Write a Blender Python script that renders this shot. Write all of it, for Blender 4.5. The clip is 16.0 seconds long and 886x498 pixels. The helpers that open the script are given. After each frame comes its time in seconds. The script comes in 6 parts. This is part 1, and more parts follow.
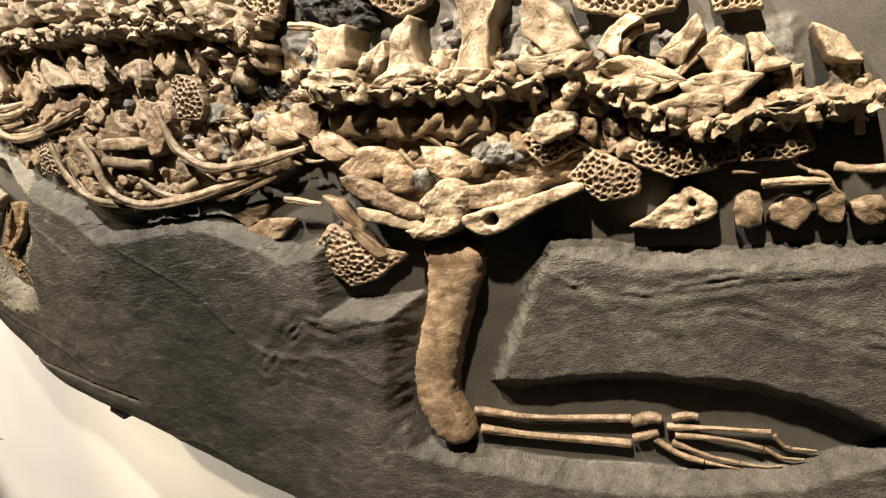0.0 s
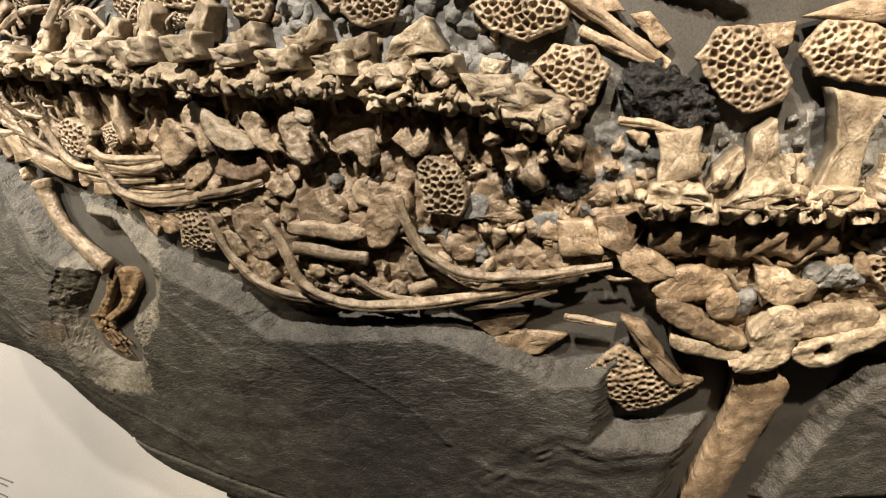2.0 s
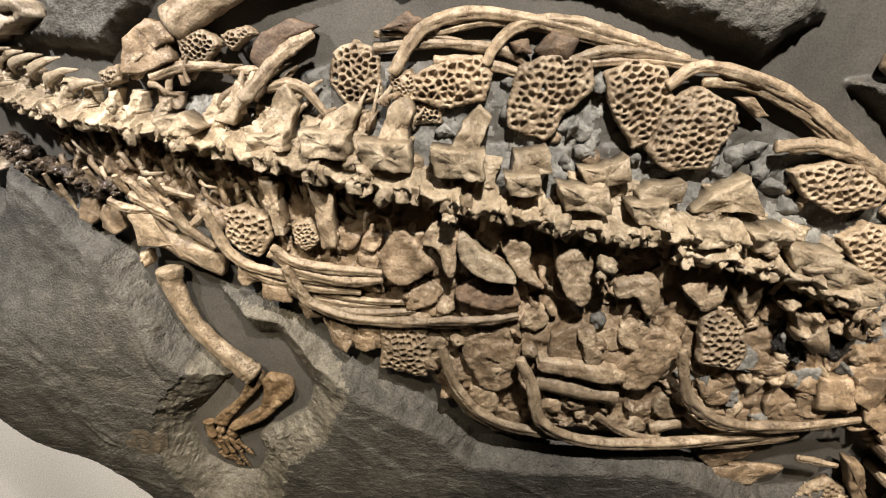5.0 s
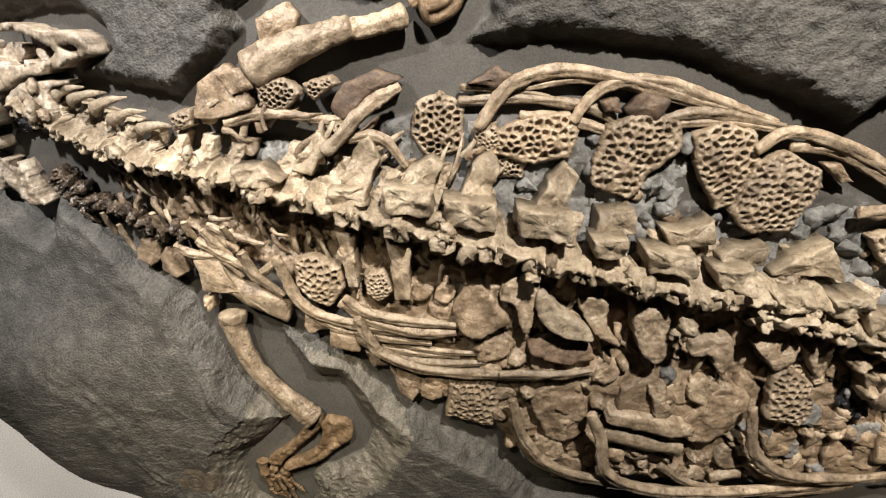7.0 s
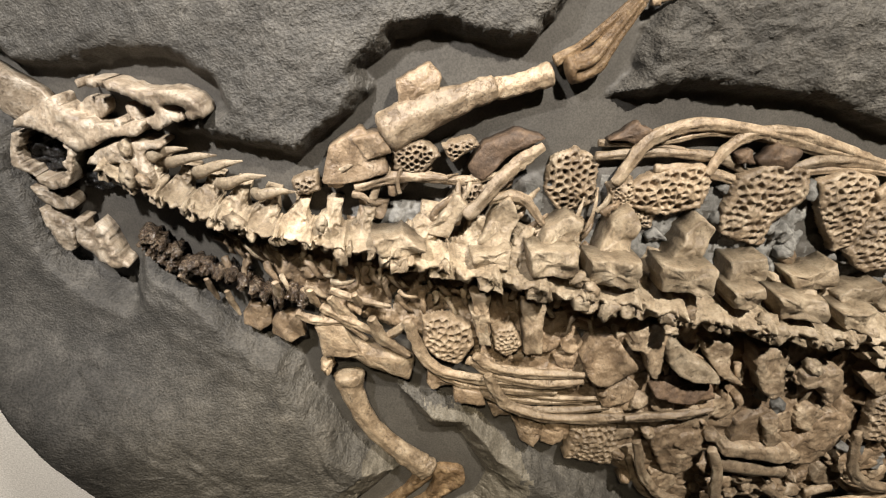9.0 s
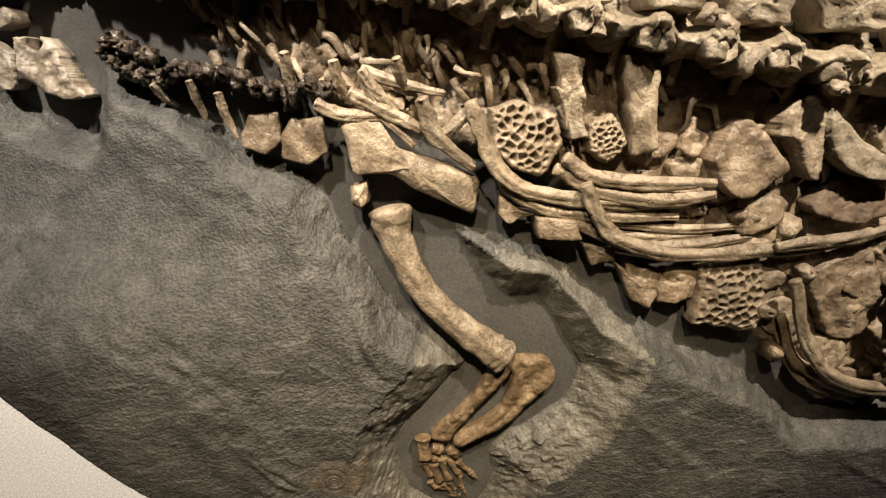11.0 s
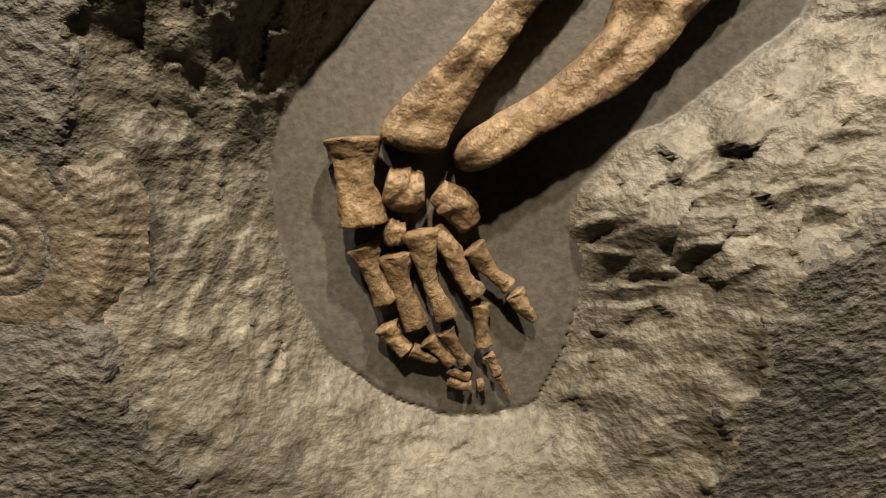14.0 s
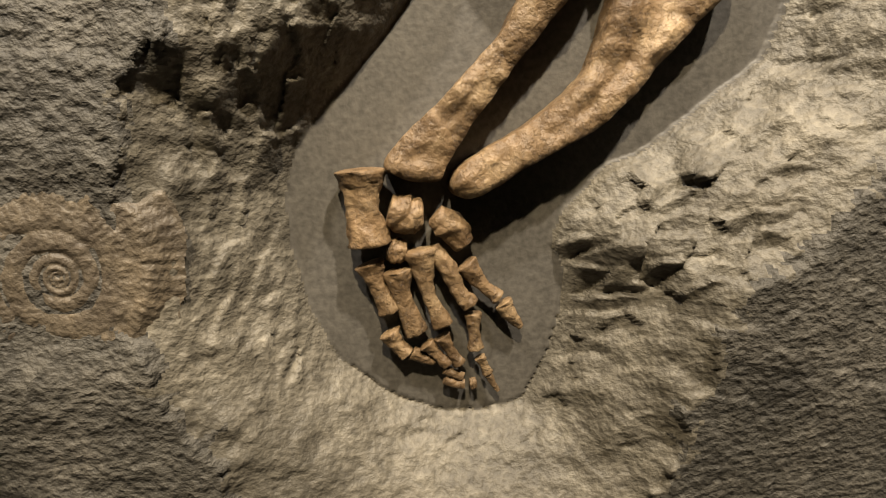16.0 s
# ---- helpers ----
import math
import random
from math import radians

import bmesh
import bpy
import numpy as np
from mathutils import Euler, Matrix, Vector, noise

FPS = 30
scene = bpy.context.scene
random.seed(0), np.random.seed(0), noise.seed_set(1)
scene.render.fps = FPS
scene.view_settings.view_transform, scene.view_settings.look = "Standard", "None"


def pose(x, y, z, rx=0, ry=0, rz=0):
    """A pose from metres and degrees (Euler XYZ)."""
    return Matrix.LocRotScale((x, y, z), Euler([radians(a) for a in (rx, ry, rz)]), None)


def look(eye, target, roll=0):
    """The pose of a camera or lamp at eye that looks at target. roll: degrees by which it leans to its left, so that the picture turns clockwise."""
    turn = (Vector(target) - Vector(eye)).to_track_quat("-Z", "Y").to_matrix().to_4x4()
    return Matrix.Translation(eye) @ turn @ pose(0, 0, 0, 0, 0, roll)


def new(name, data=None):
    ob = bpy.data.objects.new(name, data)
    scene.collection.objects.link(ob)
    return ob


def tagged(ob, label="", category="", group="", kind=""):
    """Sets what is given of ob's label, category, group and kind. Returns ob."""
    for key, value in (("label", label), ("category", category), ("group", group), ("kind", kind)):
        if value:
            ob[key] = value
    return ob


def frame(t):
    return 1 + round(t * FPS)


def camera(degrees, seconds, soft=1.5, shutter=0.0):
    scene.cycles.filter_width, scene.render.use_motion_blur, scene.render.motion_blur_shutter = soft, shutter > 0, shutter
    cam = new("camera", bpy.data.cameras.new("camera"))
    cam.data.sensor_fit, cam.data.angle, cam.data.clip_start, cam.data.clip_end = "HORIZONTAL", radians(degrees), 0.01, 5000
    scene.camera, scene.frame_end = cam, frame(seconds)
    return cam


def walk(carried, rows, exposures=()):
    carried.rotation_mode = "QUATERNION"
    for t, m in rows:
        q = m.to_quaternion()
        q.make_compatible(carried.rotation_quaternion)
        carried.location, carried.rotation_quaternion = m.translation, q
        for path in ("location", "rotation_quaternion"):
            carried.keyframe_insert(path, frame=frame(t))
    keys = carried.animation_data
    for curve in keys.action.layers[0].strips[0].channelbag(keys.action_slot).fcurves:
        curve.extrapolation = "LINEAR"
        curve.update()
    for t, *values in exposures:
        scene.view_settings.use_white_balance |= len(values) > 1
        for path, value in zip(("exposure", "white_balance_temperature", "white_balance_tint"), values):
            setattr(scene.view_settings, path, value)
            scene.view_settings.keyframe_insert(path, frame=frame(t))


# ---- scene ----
cam = camera(72.0, 16.0, 1.15)
PATH = [
    (0.0, pose(1.2705, -0.7991, 1.2065, 82.43, 6.67, 26.05)),
    (0.5, pose(1.2111, -0.8746, 1.3612, 78.73, 5.58, 25.31)),
    (1.0, pose(1.0411, -0.8545, 1.4399, 77.34, 5.13, 23.16)),
    (1.5, pose(0.8062, -0.8361, 1.4814, 76.39, 4.74, 19.44)),
    (2.0, pose(0.6984, -0.7990, 1.4933, 75.69, 4.65, 18.07)),
    (2.5, pose(0.6518, -0.8639, 1.5274, 75.17, 4.00, 16.70)),
    (3.0, pose(0.5941, -0.8685, 1.5441, 75.13, 3.55, 14.58)),
    (3.5, pose(0.4722, -0.8433, 1.5853, 74.52, 2.30, 11.85)),
    (4.0, pose(0.3230, -0.7981, 1.6683, 72.73, 0.39, 8.90)),
    (4.2, pose(0.2392, -0.7882, 1.7053, 70.84, -0.68, 5.72)),
    (6.3, pose(0.0148, -0.7532, 1.7439, 71.81, -4.51, 2.02)),
    (6.5, pose(-0.0076, -0.7434, 1.7659, 70.62, -4.70, 1.81)),
    (7.0, pose(-0.0436, -0.7376, 1.8009, 69.26, -5.24, 1.80)),
    (7.5, pose(-0.0868, -0.7286, 1.8114, 68.49, -5.56, 2.31)),
    (8.0, pose(-0.1168, -0.7821, 1.8600, 68.02, -5.80, 2.68)),
    (8.5, pose(-0.2088, -0.7487, 1.8804, 67.15, -5.93, -0.81)),
    (8.7, pose(-0.2605, -0.7168, 1.8803, 66.72, -6.08, -2.90)),
    (10.8, pose(-0.3385, -0.5854, 1.5916, 71.84, -1.43, -6.34)),
    (11.0, pose(-0.3322, -0.5700, 1.5189, 74.66, -1.06, -6.18)),
    (11.5, pose(-0.3244, -0.5100, 1.3546, 81.57, -1.25, -6.37)),
    (12.0, pose(-0.3246, -0.4381, 1.2492, 86.20, -1.40, -8.02)),
    (12.5, pose(-0.3010, -0.3396, 1.1928, 85.58, -1.01, -7.22)),
    (13.0, pose(-0.2909, -0.2686, 1.1426, 86.77, -0.49, -6.88)),
    (13.5, pose(-0.2815, -0.2190, 1.1338, 85.35, 0.09, -6.87)),
    (14.0, pose(-0.2787, -0.1882, 1.1311, 84.08, 0.51, -6.74)),
    (14.5, pose(-0.2805, -0.1731, 1.1316, 83.01, 0.80, -6.60)),
    (15.0, pose(-0.2779, -0.1738, 1.1323, 82.71, 0.97, -6.34)),
    (15.5, pose(-0.2812, -0.1941, 1.1309, 83.39, 0.82, -6.94)),
    (16.0, pose(-0.2825, -0.2136, 1.1476, 82.29, 0.53, -7.28)),
]
walk(cam, PATH, [(0.0, 0.66, 6700, 10), (0.6, 0.32, 6650, 10), (1.5, 0.14, 6550, 10), (4.0, -0.02, 6450, 10), (7.0, -0.22, 6150, 10), (8.7, -0.36, 6300, 10), (10.8, -0.10, 6750, 10), (11.5, 0.04, 6850, 10), (12.0, 0.17, 6850, 10), (13.0, 0.34, 6850, 10), (16.0, 0.46, 6850, 10)])

# ---------- light ----------
world = bpy.data.worlds.new("gallery_gloom")
scene.world = world
world.use_nodes = True
world.node_tree.nodes["Background"].inputs[0].default_value = (1.0, 0.87, 0.7, 1)
world.node_tree.nodes["Background"].inputs[1].default_value = 0.18


def spot(eye, target, watts, size, colour, blend=0.6, radius=0.04):
    d = bpy.data.lights.new("gallery_and_fill_spot", "SPOT")
    d.energy, d.spot_size, d.spot_blend, d.color, d.shadow_soft_size = watts, radians(size), blend, colour, radius
    ob = new("gallery_and_fill_spot", d)
    ob.matrix_world = look(eye, target)
    return ob


spot((0.24, -1.30, 3.15), (0.32, 0, 2.25), 580, 78, (1.0, 0.905, 0.79), 1.0)
# added fill, brightens the hip and tail end of the slab
spot((1.16, -1.45, 3.1), (1.30, 0.1, 1.05), 590, 47, (1.0, 0.84, 0.66), 1.0)
spot((-1.0, -1.0, 2.8), (-0.60, 0.1, 1.92), 330, 46, (1.0, 0.94, 0.89), 0.8)
# added fill from the side for the wall below the slab's curved edge
spot((-2.0, -1.1, 1.8), (-0.70, 0.36, 0.42), 240, 36, (1.0, 0.88, 0.74), 0.5)
spot((-0.50, -1.45, 2.65), (-0.26, 0.0, 1.04), 215, 27, (1.0, 0.84, 0.60), 1.0)


# ---------- materials ----------
def material(name, colours, rough=0.7, scale=30.0, bump=0.3, fine=250.0, fine_bump=0.15, vary=0.0, spec=0.3, stretch=(1, 1, 1), crack=0.0, specks=0.5):
    m = bpy.data.materials.new(name)
    m.use_nodes = True
    nt = m.node_tree
    N, L = nt.nodes, nt.links
    b = N["Principled BSDF"]
    b.inputs["Roughness"].default_value = rough
    b.inputs["Specular IOR Level"].default_value = spec
    tc = N.new("ShaderNodeTexCoord")
    mp = N.new("ShaderNodeMapping")
    mp.inputs["Scale"].default_value = stretch
    L.new(tc.outputs["Object"], mp.inputs["Vector"])
    n1 = N.new("ShaderNodeTexNoise")
    n1.inputs["Scale"].default_value, n1.inputs["Detail"].default_value, n1.inputs["Roughness"].default_value = scale, 8, 0.65
    n2 = N.new("ShaderNodeTexNoise")
    n2.inputs["Scale"].default_value, n2.inputs["Detail"].default_value = fine, 4
    for n in (n1, n2):
        L.new(mp.outputs["Vector"], n.inputs["Vector"])
    ramp = N.new("ShaderNodeValToRGB")
    el = ramp.color_ramp.elements
    while len(el) < len(colours):
        el.new(0.5)
    for i, c in enumerate(colours):
        el[i].position = 0.3 + 0.4 * i / (len(colours) - 1)
        el[i].color = (*c, 1)
    L.new(n1.outputs["Fac"], ramp.inputs["Fac"])
    hsv = N.new("ShaderNodeHueSaturation")
    mr = N.new("ShaderNodeMapRange")
    mr.inputs["To Min"].default_value, mr.inputs["To Max"].default_value = 1 - vary, 1 + vary
    info = N.new("ShaderNodeObjectInfo")
    L.new(info.outputs["Random"], mr.inputs["Value"])
    L.new(mr.outputs["Result"], hsv.inputs["Value"])
    speck = N.new("ShaderNodeMix")
    speck.data_type, speck.blend_type = "RGBA", "MULTIPLY"
    speck.inputs["Factor"].default_value = specks
    sr = N.new("ShaderNodeMapRange")
    sr.inputs["From Min"].default_value, sr.inputs["From Max"].default_value = 0.3, 0.65
    sr.inputs["To Min"].default_value, sr.inputs["To Max"].default_value = 0.35, 1.15
    L.new(n2.outputs["Fac"], sr.inputs["Value"])
    L.new(ramp.outputs["Color"], hsv.inputs["Color"])
    L.new(hsv.outputs["Color"], speck.inputs["A"])
    L.new(sr.outputs["Result"], speck.inputs["B"])
    n3 = N.new("ShaderNodeTexNoise")
    n3.inputs["Scale"].default_value, n3.inputs["Detail"].default_value = scale * 0.22, 3
    L.new(mp.outputs["Vector"], n3.inputs["Vector"])
    broad = N.new("ShaderNodeMapRange")
    broad.inputs["From Min"].default_value, broad.inputs["From Max"].default_value = 0.3, 0.7
    broad.inputs["To Min"].default_value, broad.inputs["To Max"].default_value = 0.72, 1.2
    L.new(n3.outputs["Fac"], broad.inputs["Value"])
    tint = N.new("ShaderNodeMix")
    tint.data_type, tint.blend_type = "RGBA", "MULTIPLY"
    tint.inputs["Factor"].default_value = 1.0
    L.new(speck.outputs["Result"], tint.inputs["A"])
    L.new(broad.outputs["Result"], tint.inputs["B"])
    colour_out = tint.outputs["Result"]
    line = None
    if crack:
        warp = N.new("ShaderNodeMix")
        warp.data_type = "VECTOR"
        warp.inputs["Factor"].default_value = 0.12
        L.new(mp.outputs["Vector"], warp.inputs["A"])
        L.new(n1.outputs["Color"], warp.inputs["B"])
        vor = N.new("ShaderNodeTexVoronoi")
        vor.feature = "DISTANCE_TO_EDGE"
        vor.inputs["Scale"].default_value = crack
        L.new(warp.outputs["Result"], vor.inputs["Vector"])
        line = N.new("ShaderNodeMapRange")
        line.inputs["From Min"].default_value, line.inputs["From Max"].default_value = 0.0, 0.016
        line.inputs["To Min"].default_value, line.inputs["To Max"].default_value = 0.45, 1.0
        L.new(vor.outputs["Distance"], line.inputs["Value"])
        dark_line = N.new("ShaderNodeMix")
        dark_line.data_type, dark_line.blend_type = "RGBA", "MULTIPLY"
        dark_line.inputs["Factor"].default_value = 0.8
        L.new(colour_out, dark_line.inputs["A"])
        L.new(line.outputs["Result"], dark_line.inputs["B"])
        colour_out = dark_line.outputs["Result"]
    L.new(colour_out, b.inputs["Base Color"])
    b1, b2 = N.new("ShaderNodeBump"), N.new("ShaderNodeBump")
    b1.inputs["Strength"].default_value, b1.inputs["Distance"].default_value = bump, 0.010
    b2.inputs["Strength"].default_value, b2.inputs["Distance"].default_value = fine_bump, 0.0025
    L.new(n1.outputs["Fac"], b1.inputs["Height"])
    L.new(n2.outputs["Fac"], b2.inputs["Height"])
    L.new(b1.outputs["Normal"], b2.inputs["Normal"])
    normal_out = b2.outputs["Normal"]
    if line:
        b3 = N.new("ShaderNodeBump")
        b3.inputs["Strength"].default_value, b3.inputs["Distance"].default_value = 0.6, 0.003
        L.new(line.outputs["Result"], b3.inputs["Height"])
        L.new(normal_out, b3.inputs["Normal"])
        normal_out = b3.outputs["Normal"]
    L.new(normal_out, b.inputs["Normal"])
    return m


BONE = material("fossil_bone", [(0.115, 0.080, 0.048), (0.28, 0.212, 0.138), (0.43, 0.350, 0.245)], 0.46, 46, 0.26, 300, 0.5, 0.2, 0.45, (1, 1, 1), 24.0, 0.36)
PALE = material("pale_bone", [(0.155, 0.114, 0.072), (0.32, 0.255, 0.172), (0.46, 0.385, 0.278)], 0.48, 42, 0.26, 300, 0.5, 0.15, 0.4, (1, 1, 1), 26.0, 0.36)
BROWN = material("brown_bone", [(0.110, 0.074, 0.044), (0.225, 0.163, 0.102), (0.36, 0.276, 0.184)], 0.44, 46, 0.25, 320, 0.5, 0.24, 0.45, (1, 1, 1), 20.0, 0.36)
UMBER = material("umber_bone", [(0.075, 0.045, 0.022), (0.165, 0.108, 0.057), (0.29, 0.208, 0.118)], 0.5, 60, 0.3, 340, 0.5, 0.12, 0.35, (1, 1, 1), 34.0, 0.4)
SHELL = material("bronze_shell", [(0.060, 0.048, 0.036), (0.098, 0.080, 0.058), (0.15, 0.120, 0.083)], 0.5, 60, 0.2, 420, 0.5, 0.0, 0.4)
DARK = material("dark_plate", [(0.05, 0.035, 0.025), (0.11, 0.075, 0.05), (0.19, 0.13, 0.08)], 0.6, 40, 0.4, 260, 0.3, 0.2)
ROCK = material("shale", [(0.043, 0.040, 0.034), (0.071, 0.066, 0.056), (0.116, 0.107, 0.091)], 0.64, 30, 0.14, 300, 0.95, 0.0, 0.4, (1.0, 1.0, 1.2), 0.0, 0.75)
# freshly cut rock; its paler tone also paints the light on the banks
CARVED_LIT = material("chiselled_lit_shale", [(0.074, 0.066, 0.051), (0.120, 0.108, 0.085), (0.178, 0.162, 0.129)], 0.58, 60, 0.08, 330, 0.6, 0.0, 0.4, (1.0, 1.0, 1.2), 0.0, 0.6)
FLOOR_M = material("smooth_shale", [(0.052, 0.048, 0.042), (0.070, 0.065, 0.056), (0.092, 0.085, 0.073)], 0.55, 9, 0.08, 420, 0.12, 0.0, 0.35)
MATRIX = material("blue_grey_matrix", [(0.075, 0.073, 0.067), (0.145, 0.142, 0.130), (0.25, 0.244, 0.222)], 0.75, 40, 0.45, 220, 0.4, 0.15)
# black mineral, also the painted dark of the skull's openings
COAL_AND_SHADE = material("black_coal_and_shade", [(0.006, 0.006, 0.006), (0.016, 0.015, 0.014), (0.03, 0.028, 0.025)], 0.3, 70, 1.0, 240, 0.6, 0.1, 0.35)
RESIN = material("dark_glossy_bone", [(0.02, 0.014, 0.01), (0.07, 0.048, 0.03), (0.22, 0.17, 0.12)], 0.25, 60, 0.9, 240, 0.5, 0.2, 0.6)
SKULL_M = material("skull_bone", [(0.12, 0.086, 0.055), (0.31, 0.25, 0.178), (0.50, 0.435, 0.345)], 0.42, 50, 0.35, 240, 0.5, 0.15, 0.5, (1, 1, 1), 24.0, 0.36)
WALL_M = material("white_wall_paint", [(0.70, 0.69, 0.66), (0.76, 0.75, 0.72), (0.80, 0.79, 0.76)], 0.8, 3, 0.02, 300, 0.04)
GREY_M = material("grey_print", [(0.25, 0.25, 0.25), (0.3, 0.3, 0.3), (0.35, 0.35, 0.35)], 0.8, 20, 0.0, 200, 0.0)
DARK_M = material("dim_gallery_paint", [(0.15, 0.14, 0.125), (0.18, 0.168, 0.15), (0.21, 0.195, 0.175)], 0.8, 5, 0.0, 100, 0.0)
METAL = material("bracket_steel", [(0.02, 0.02, 0.02), (0.03, 0.03, 0.03), (0.05, 0.05, 0.05)], 0.5, 20, 0.1, 200, 0.1)


# ---------- numeric helpers ----------
def lattice(ix, iy, seed):
    h = (ix * 374761393 + iy * 668265263 + seed * 974711) & 0x7FFFFFFF
    h = ((h ^ (h >> 13)) * 1274126177) & 0x7FFFFFFF
    return ((h ^ (h >> 16)) & 0xFFFF) / 65535.0


def vnoise(x, y, seed=0):
    ix, iy = np.floor(x).astype(np.int64), np.floor(y).astype(np.int64)
    fx, fy = x - ix, y - iy
    fx, fy = fx * fx * (3 - 2 * fx), fy * fy * (3 - 2 * fy)
    a, b = lattice(ix, iy, seed), lattice(ix + 1, iy, seed)
    c, d = lattice(ix, iy + 1, seed), lattice(ix + 1, iy + 1, seed)
    return (a * (1 - fx) + b * fx) * (1 - fy) + (c * (1 - fx) + d * fx) * fy - 0.5


def fbm(x, y, octaves=5, seed=0, gain=0.5, ridged=False):
    total, amp = 0.0, 1.0
    for o in range(octaves):
        n = vnoise(x * 2 ** o + 17.3 * o, y * 2 ** o - 9.1 * o, seed + o)
        total = total + amp * ((0.5 - 2 * np.abs(n)) if ridged else n)
        amp *= gain
    return total


def soft(v, w=0.04):
    return w * np.logaddexp(0, v / w)


def bend(x, z):
    """How far the panel curves back towards its ends and its foot."""
    return 0.26 * np.tanh(0.45 * soft(-0.38 - x) / 0.26) / (1 + np.exp(-(z - 1.34) / 0.03)) + 0.13 * np.tanh(0.25 * soft(1.10 - z) / 0.13) + 0.17 * np.tanh(0.48 * soft(x - 0.70) / 0.17) - 0.032 * np.exp(-((x - 0.18) / 0.36) ** 2 - ((z - 1.32) / 0.19) ** 2)


FLOOR = 0.022


def at(x, z, h):
    return (x, float(bend(x, z)) + FLOOR - h, z)


def sdf(px, pz, poly):
    """Signed distance to a polygon, positive inside."""
    d = np.full(px.shape, 1e9)
    inside = np.zeros(px.shape, bool)
    n = len(poly)
    for i in range(n):
        ax, az = poly[i]
        bx, bz = poly[(i + 1) % n]
        ex, ez = bx - ax, bz - az
        wx, wz = px - ax, pz - az
        k = np.clip((wx * ex + wz * ez) / (ex * ex + ez * ez + 1e-12), 0, 1)
        d = np.minimum(d, np.hypot(wx - ex * k, wz - ez * k))
        cross = ((az > pz) != (bz > pz)) & (px < (bx - ax) * (pz - az) / (bz - az + 1e-12) + ax)
        inside ^= cross
    return np.where(inside, d, -d)


def curve_points(ctrl, per=8):
    c = np.array(ctrl, float)
    c = np.vstack([2 * c[0] - c[1], c, 2 * c[-1] - c[-2]])
    out = []
    for i in range(1, len(c) - 2):
        p0, p1, p2, p3 = c[i - 1:i + 3]
        for k in range(per):
            t = k / per
            out.append(0.5 * (2 * p1 + (p2 - p0) * t + (2 * p0 - 5 * p1 + 4 * p2 - p3) * t * t + (3 * p1 - p0 - 3 * p2 + p3) * t ** 3))
    out.append(c[-2])
    return np.array(out)


def mesh_object(name, verts, faces, mat, parent=None, smooth=True, label=""):
    me = bpy.data.meshes.new(name)
    me.from_pydata([tuple(v) for v in verts], [], [tuple(f) for f in faces])
    me.materials.append(mat)
    if smooth:
        me.polygons.foreach_set("use_smooth", [True] * len(me.polygons))
    ob = new(name, me)
    if parent is not None:
        ob.parent = parent
    if label:
        tagged(ob, label)
    return ob


# ---------- the slab ----------
UPLEFT = [(-0.897, 1.783), (-0.793, 1.764), (-0.743, 1.740), (-0.668, 1.752), (-0.608, 1.772), (-0.536, 1.774), (-0.488, 1.761), (-0.473, 1.731), (-0.535, 1.692), (-0.452, 1.691), (-0.384, 1.686), (-0.332, 1.736), (-0.306, 1.766), (-0.315, 1.788), (-0.286, 1.826), (-0.245, 1.841), (-0.183, 1.832), (-0.132, 1.834), (-0.102, 1.877), (-0.084, 1.919), (-0.082, 1.994), (-0.848, 1.974)]
UPRIGHT = [(0.024, 1.930), (0.014, 1.889), (-0.005, 1.855), (-0.008, 1.803), (-0.037, 1.782), (0.056, 1.794), (0.160, 1.793), (0.247, 1.782), (0.365, 1.752), (0.426, 1.733), (0.485, 1.782), (0.392, 2.044)]
STRIP = [(0.537, 1.708), (0.651, 1.627), (0.728, 1.591), (0.816, 1.556), (0.802, 1.575), (0.740, 1.604), (0.676, 1.638), (0.622, 1.677), (0.594, 1.716)]
UPFAR = [(1.116, 1.574), (1.171, 1.512), (1.248, 1.480), (1.363, 1.446), (1.350, 1.590), (1.115, 1.630)]
LOWLEFT = [(-0.933, 1.749), (-0.810, 1.684), (-0.771, 1.661), (-0.753, 1.590), (-0.717, 1.496), (-0.670, 1.464), (-0.623, 1.460), (-0.605, 1.522), (-0.522, 1.503), (-0.461, 1.452), (-0.394, 1.428), (-0.379, 1.394), (-0.324, 1.309), (-0.255, 1.247), (-0.142, 1.129), (-0.166, 0.652), (-1.116, 0.753), (-1.115, 1.432)]
LOWMID = [(-0.252, 1.377), (-0.165, 1.361), (-0.095, 1.296), (0.015, 1.244), (0.081, 1.211), (0.133, 1.165), (0.213, 1.166), (0.295, 1.179), (0.414, 1.173), (0.518, 1.136), (0.576, 1.105), (0.636, 1.114), (0.683, 1.154), (0.656, 1.094), (0.643, 0.958), (0.497, 0.731), (-0.828, 0.474), (-0.496, 0.866), (-0.233, 1.071), (-0.150, 1.182), (-0.147, 1.262), (-0.204, 1.317)]
RIGHT = [(0.987, 1.083), (1.058, 1.068), (1.137, 1.047), (1.251, 1.040), (1.430, 1.041), (1.561, 1.057), (1.636, 0.776), (1.435, 0.729), (1.345, 0.781), (1.239, 0.804), (1.141, 0.816), (1.035, 0.813), (0.908, 0.806), (0.847, 0.825), (0.900, 0.926), (0.952, 1.031)]
BOTTOM = [(-0.131, 1.101), (0.198, 1.054), (0.486, 1.041), (0.652, 1.001), (0.773, 1.001), (0.734, 0.891), (0.713, 0.793), (0.732, 0.725), (0.799, 0.704), (0.961, 0.651), (1.144, 0.642), (1.312, 0.667), (1.436, 0.724), (1.637, 0.759), (1.657, 0.381), (-1.436, -0.419), (-0.310, 0.856)]
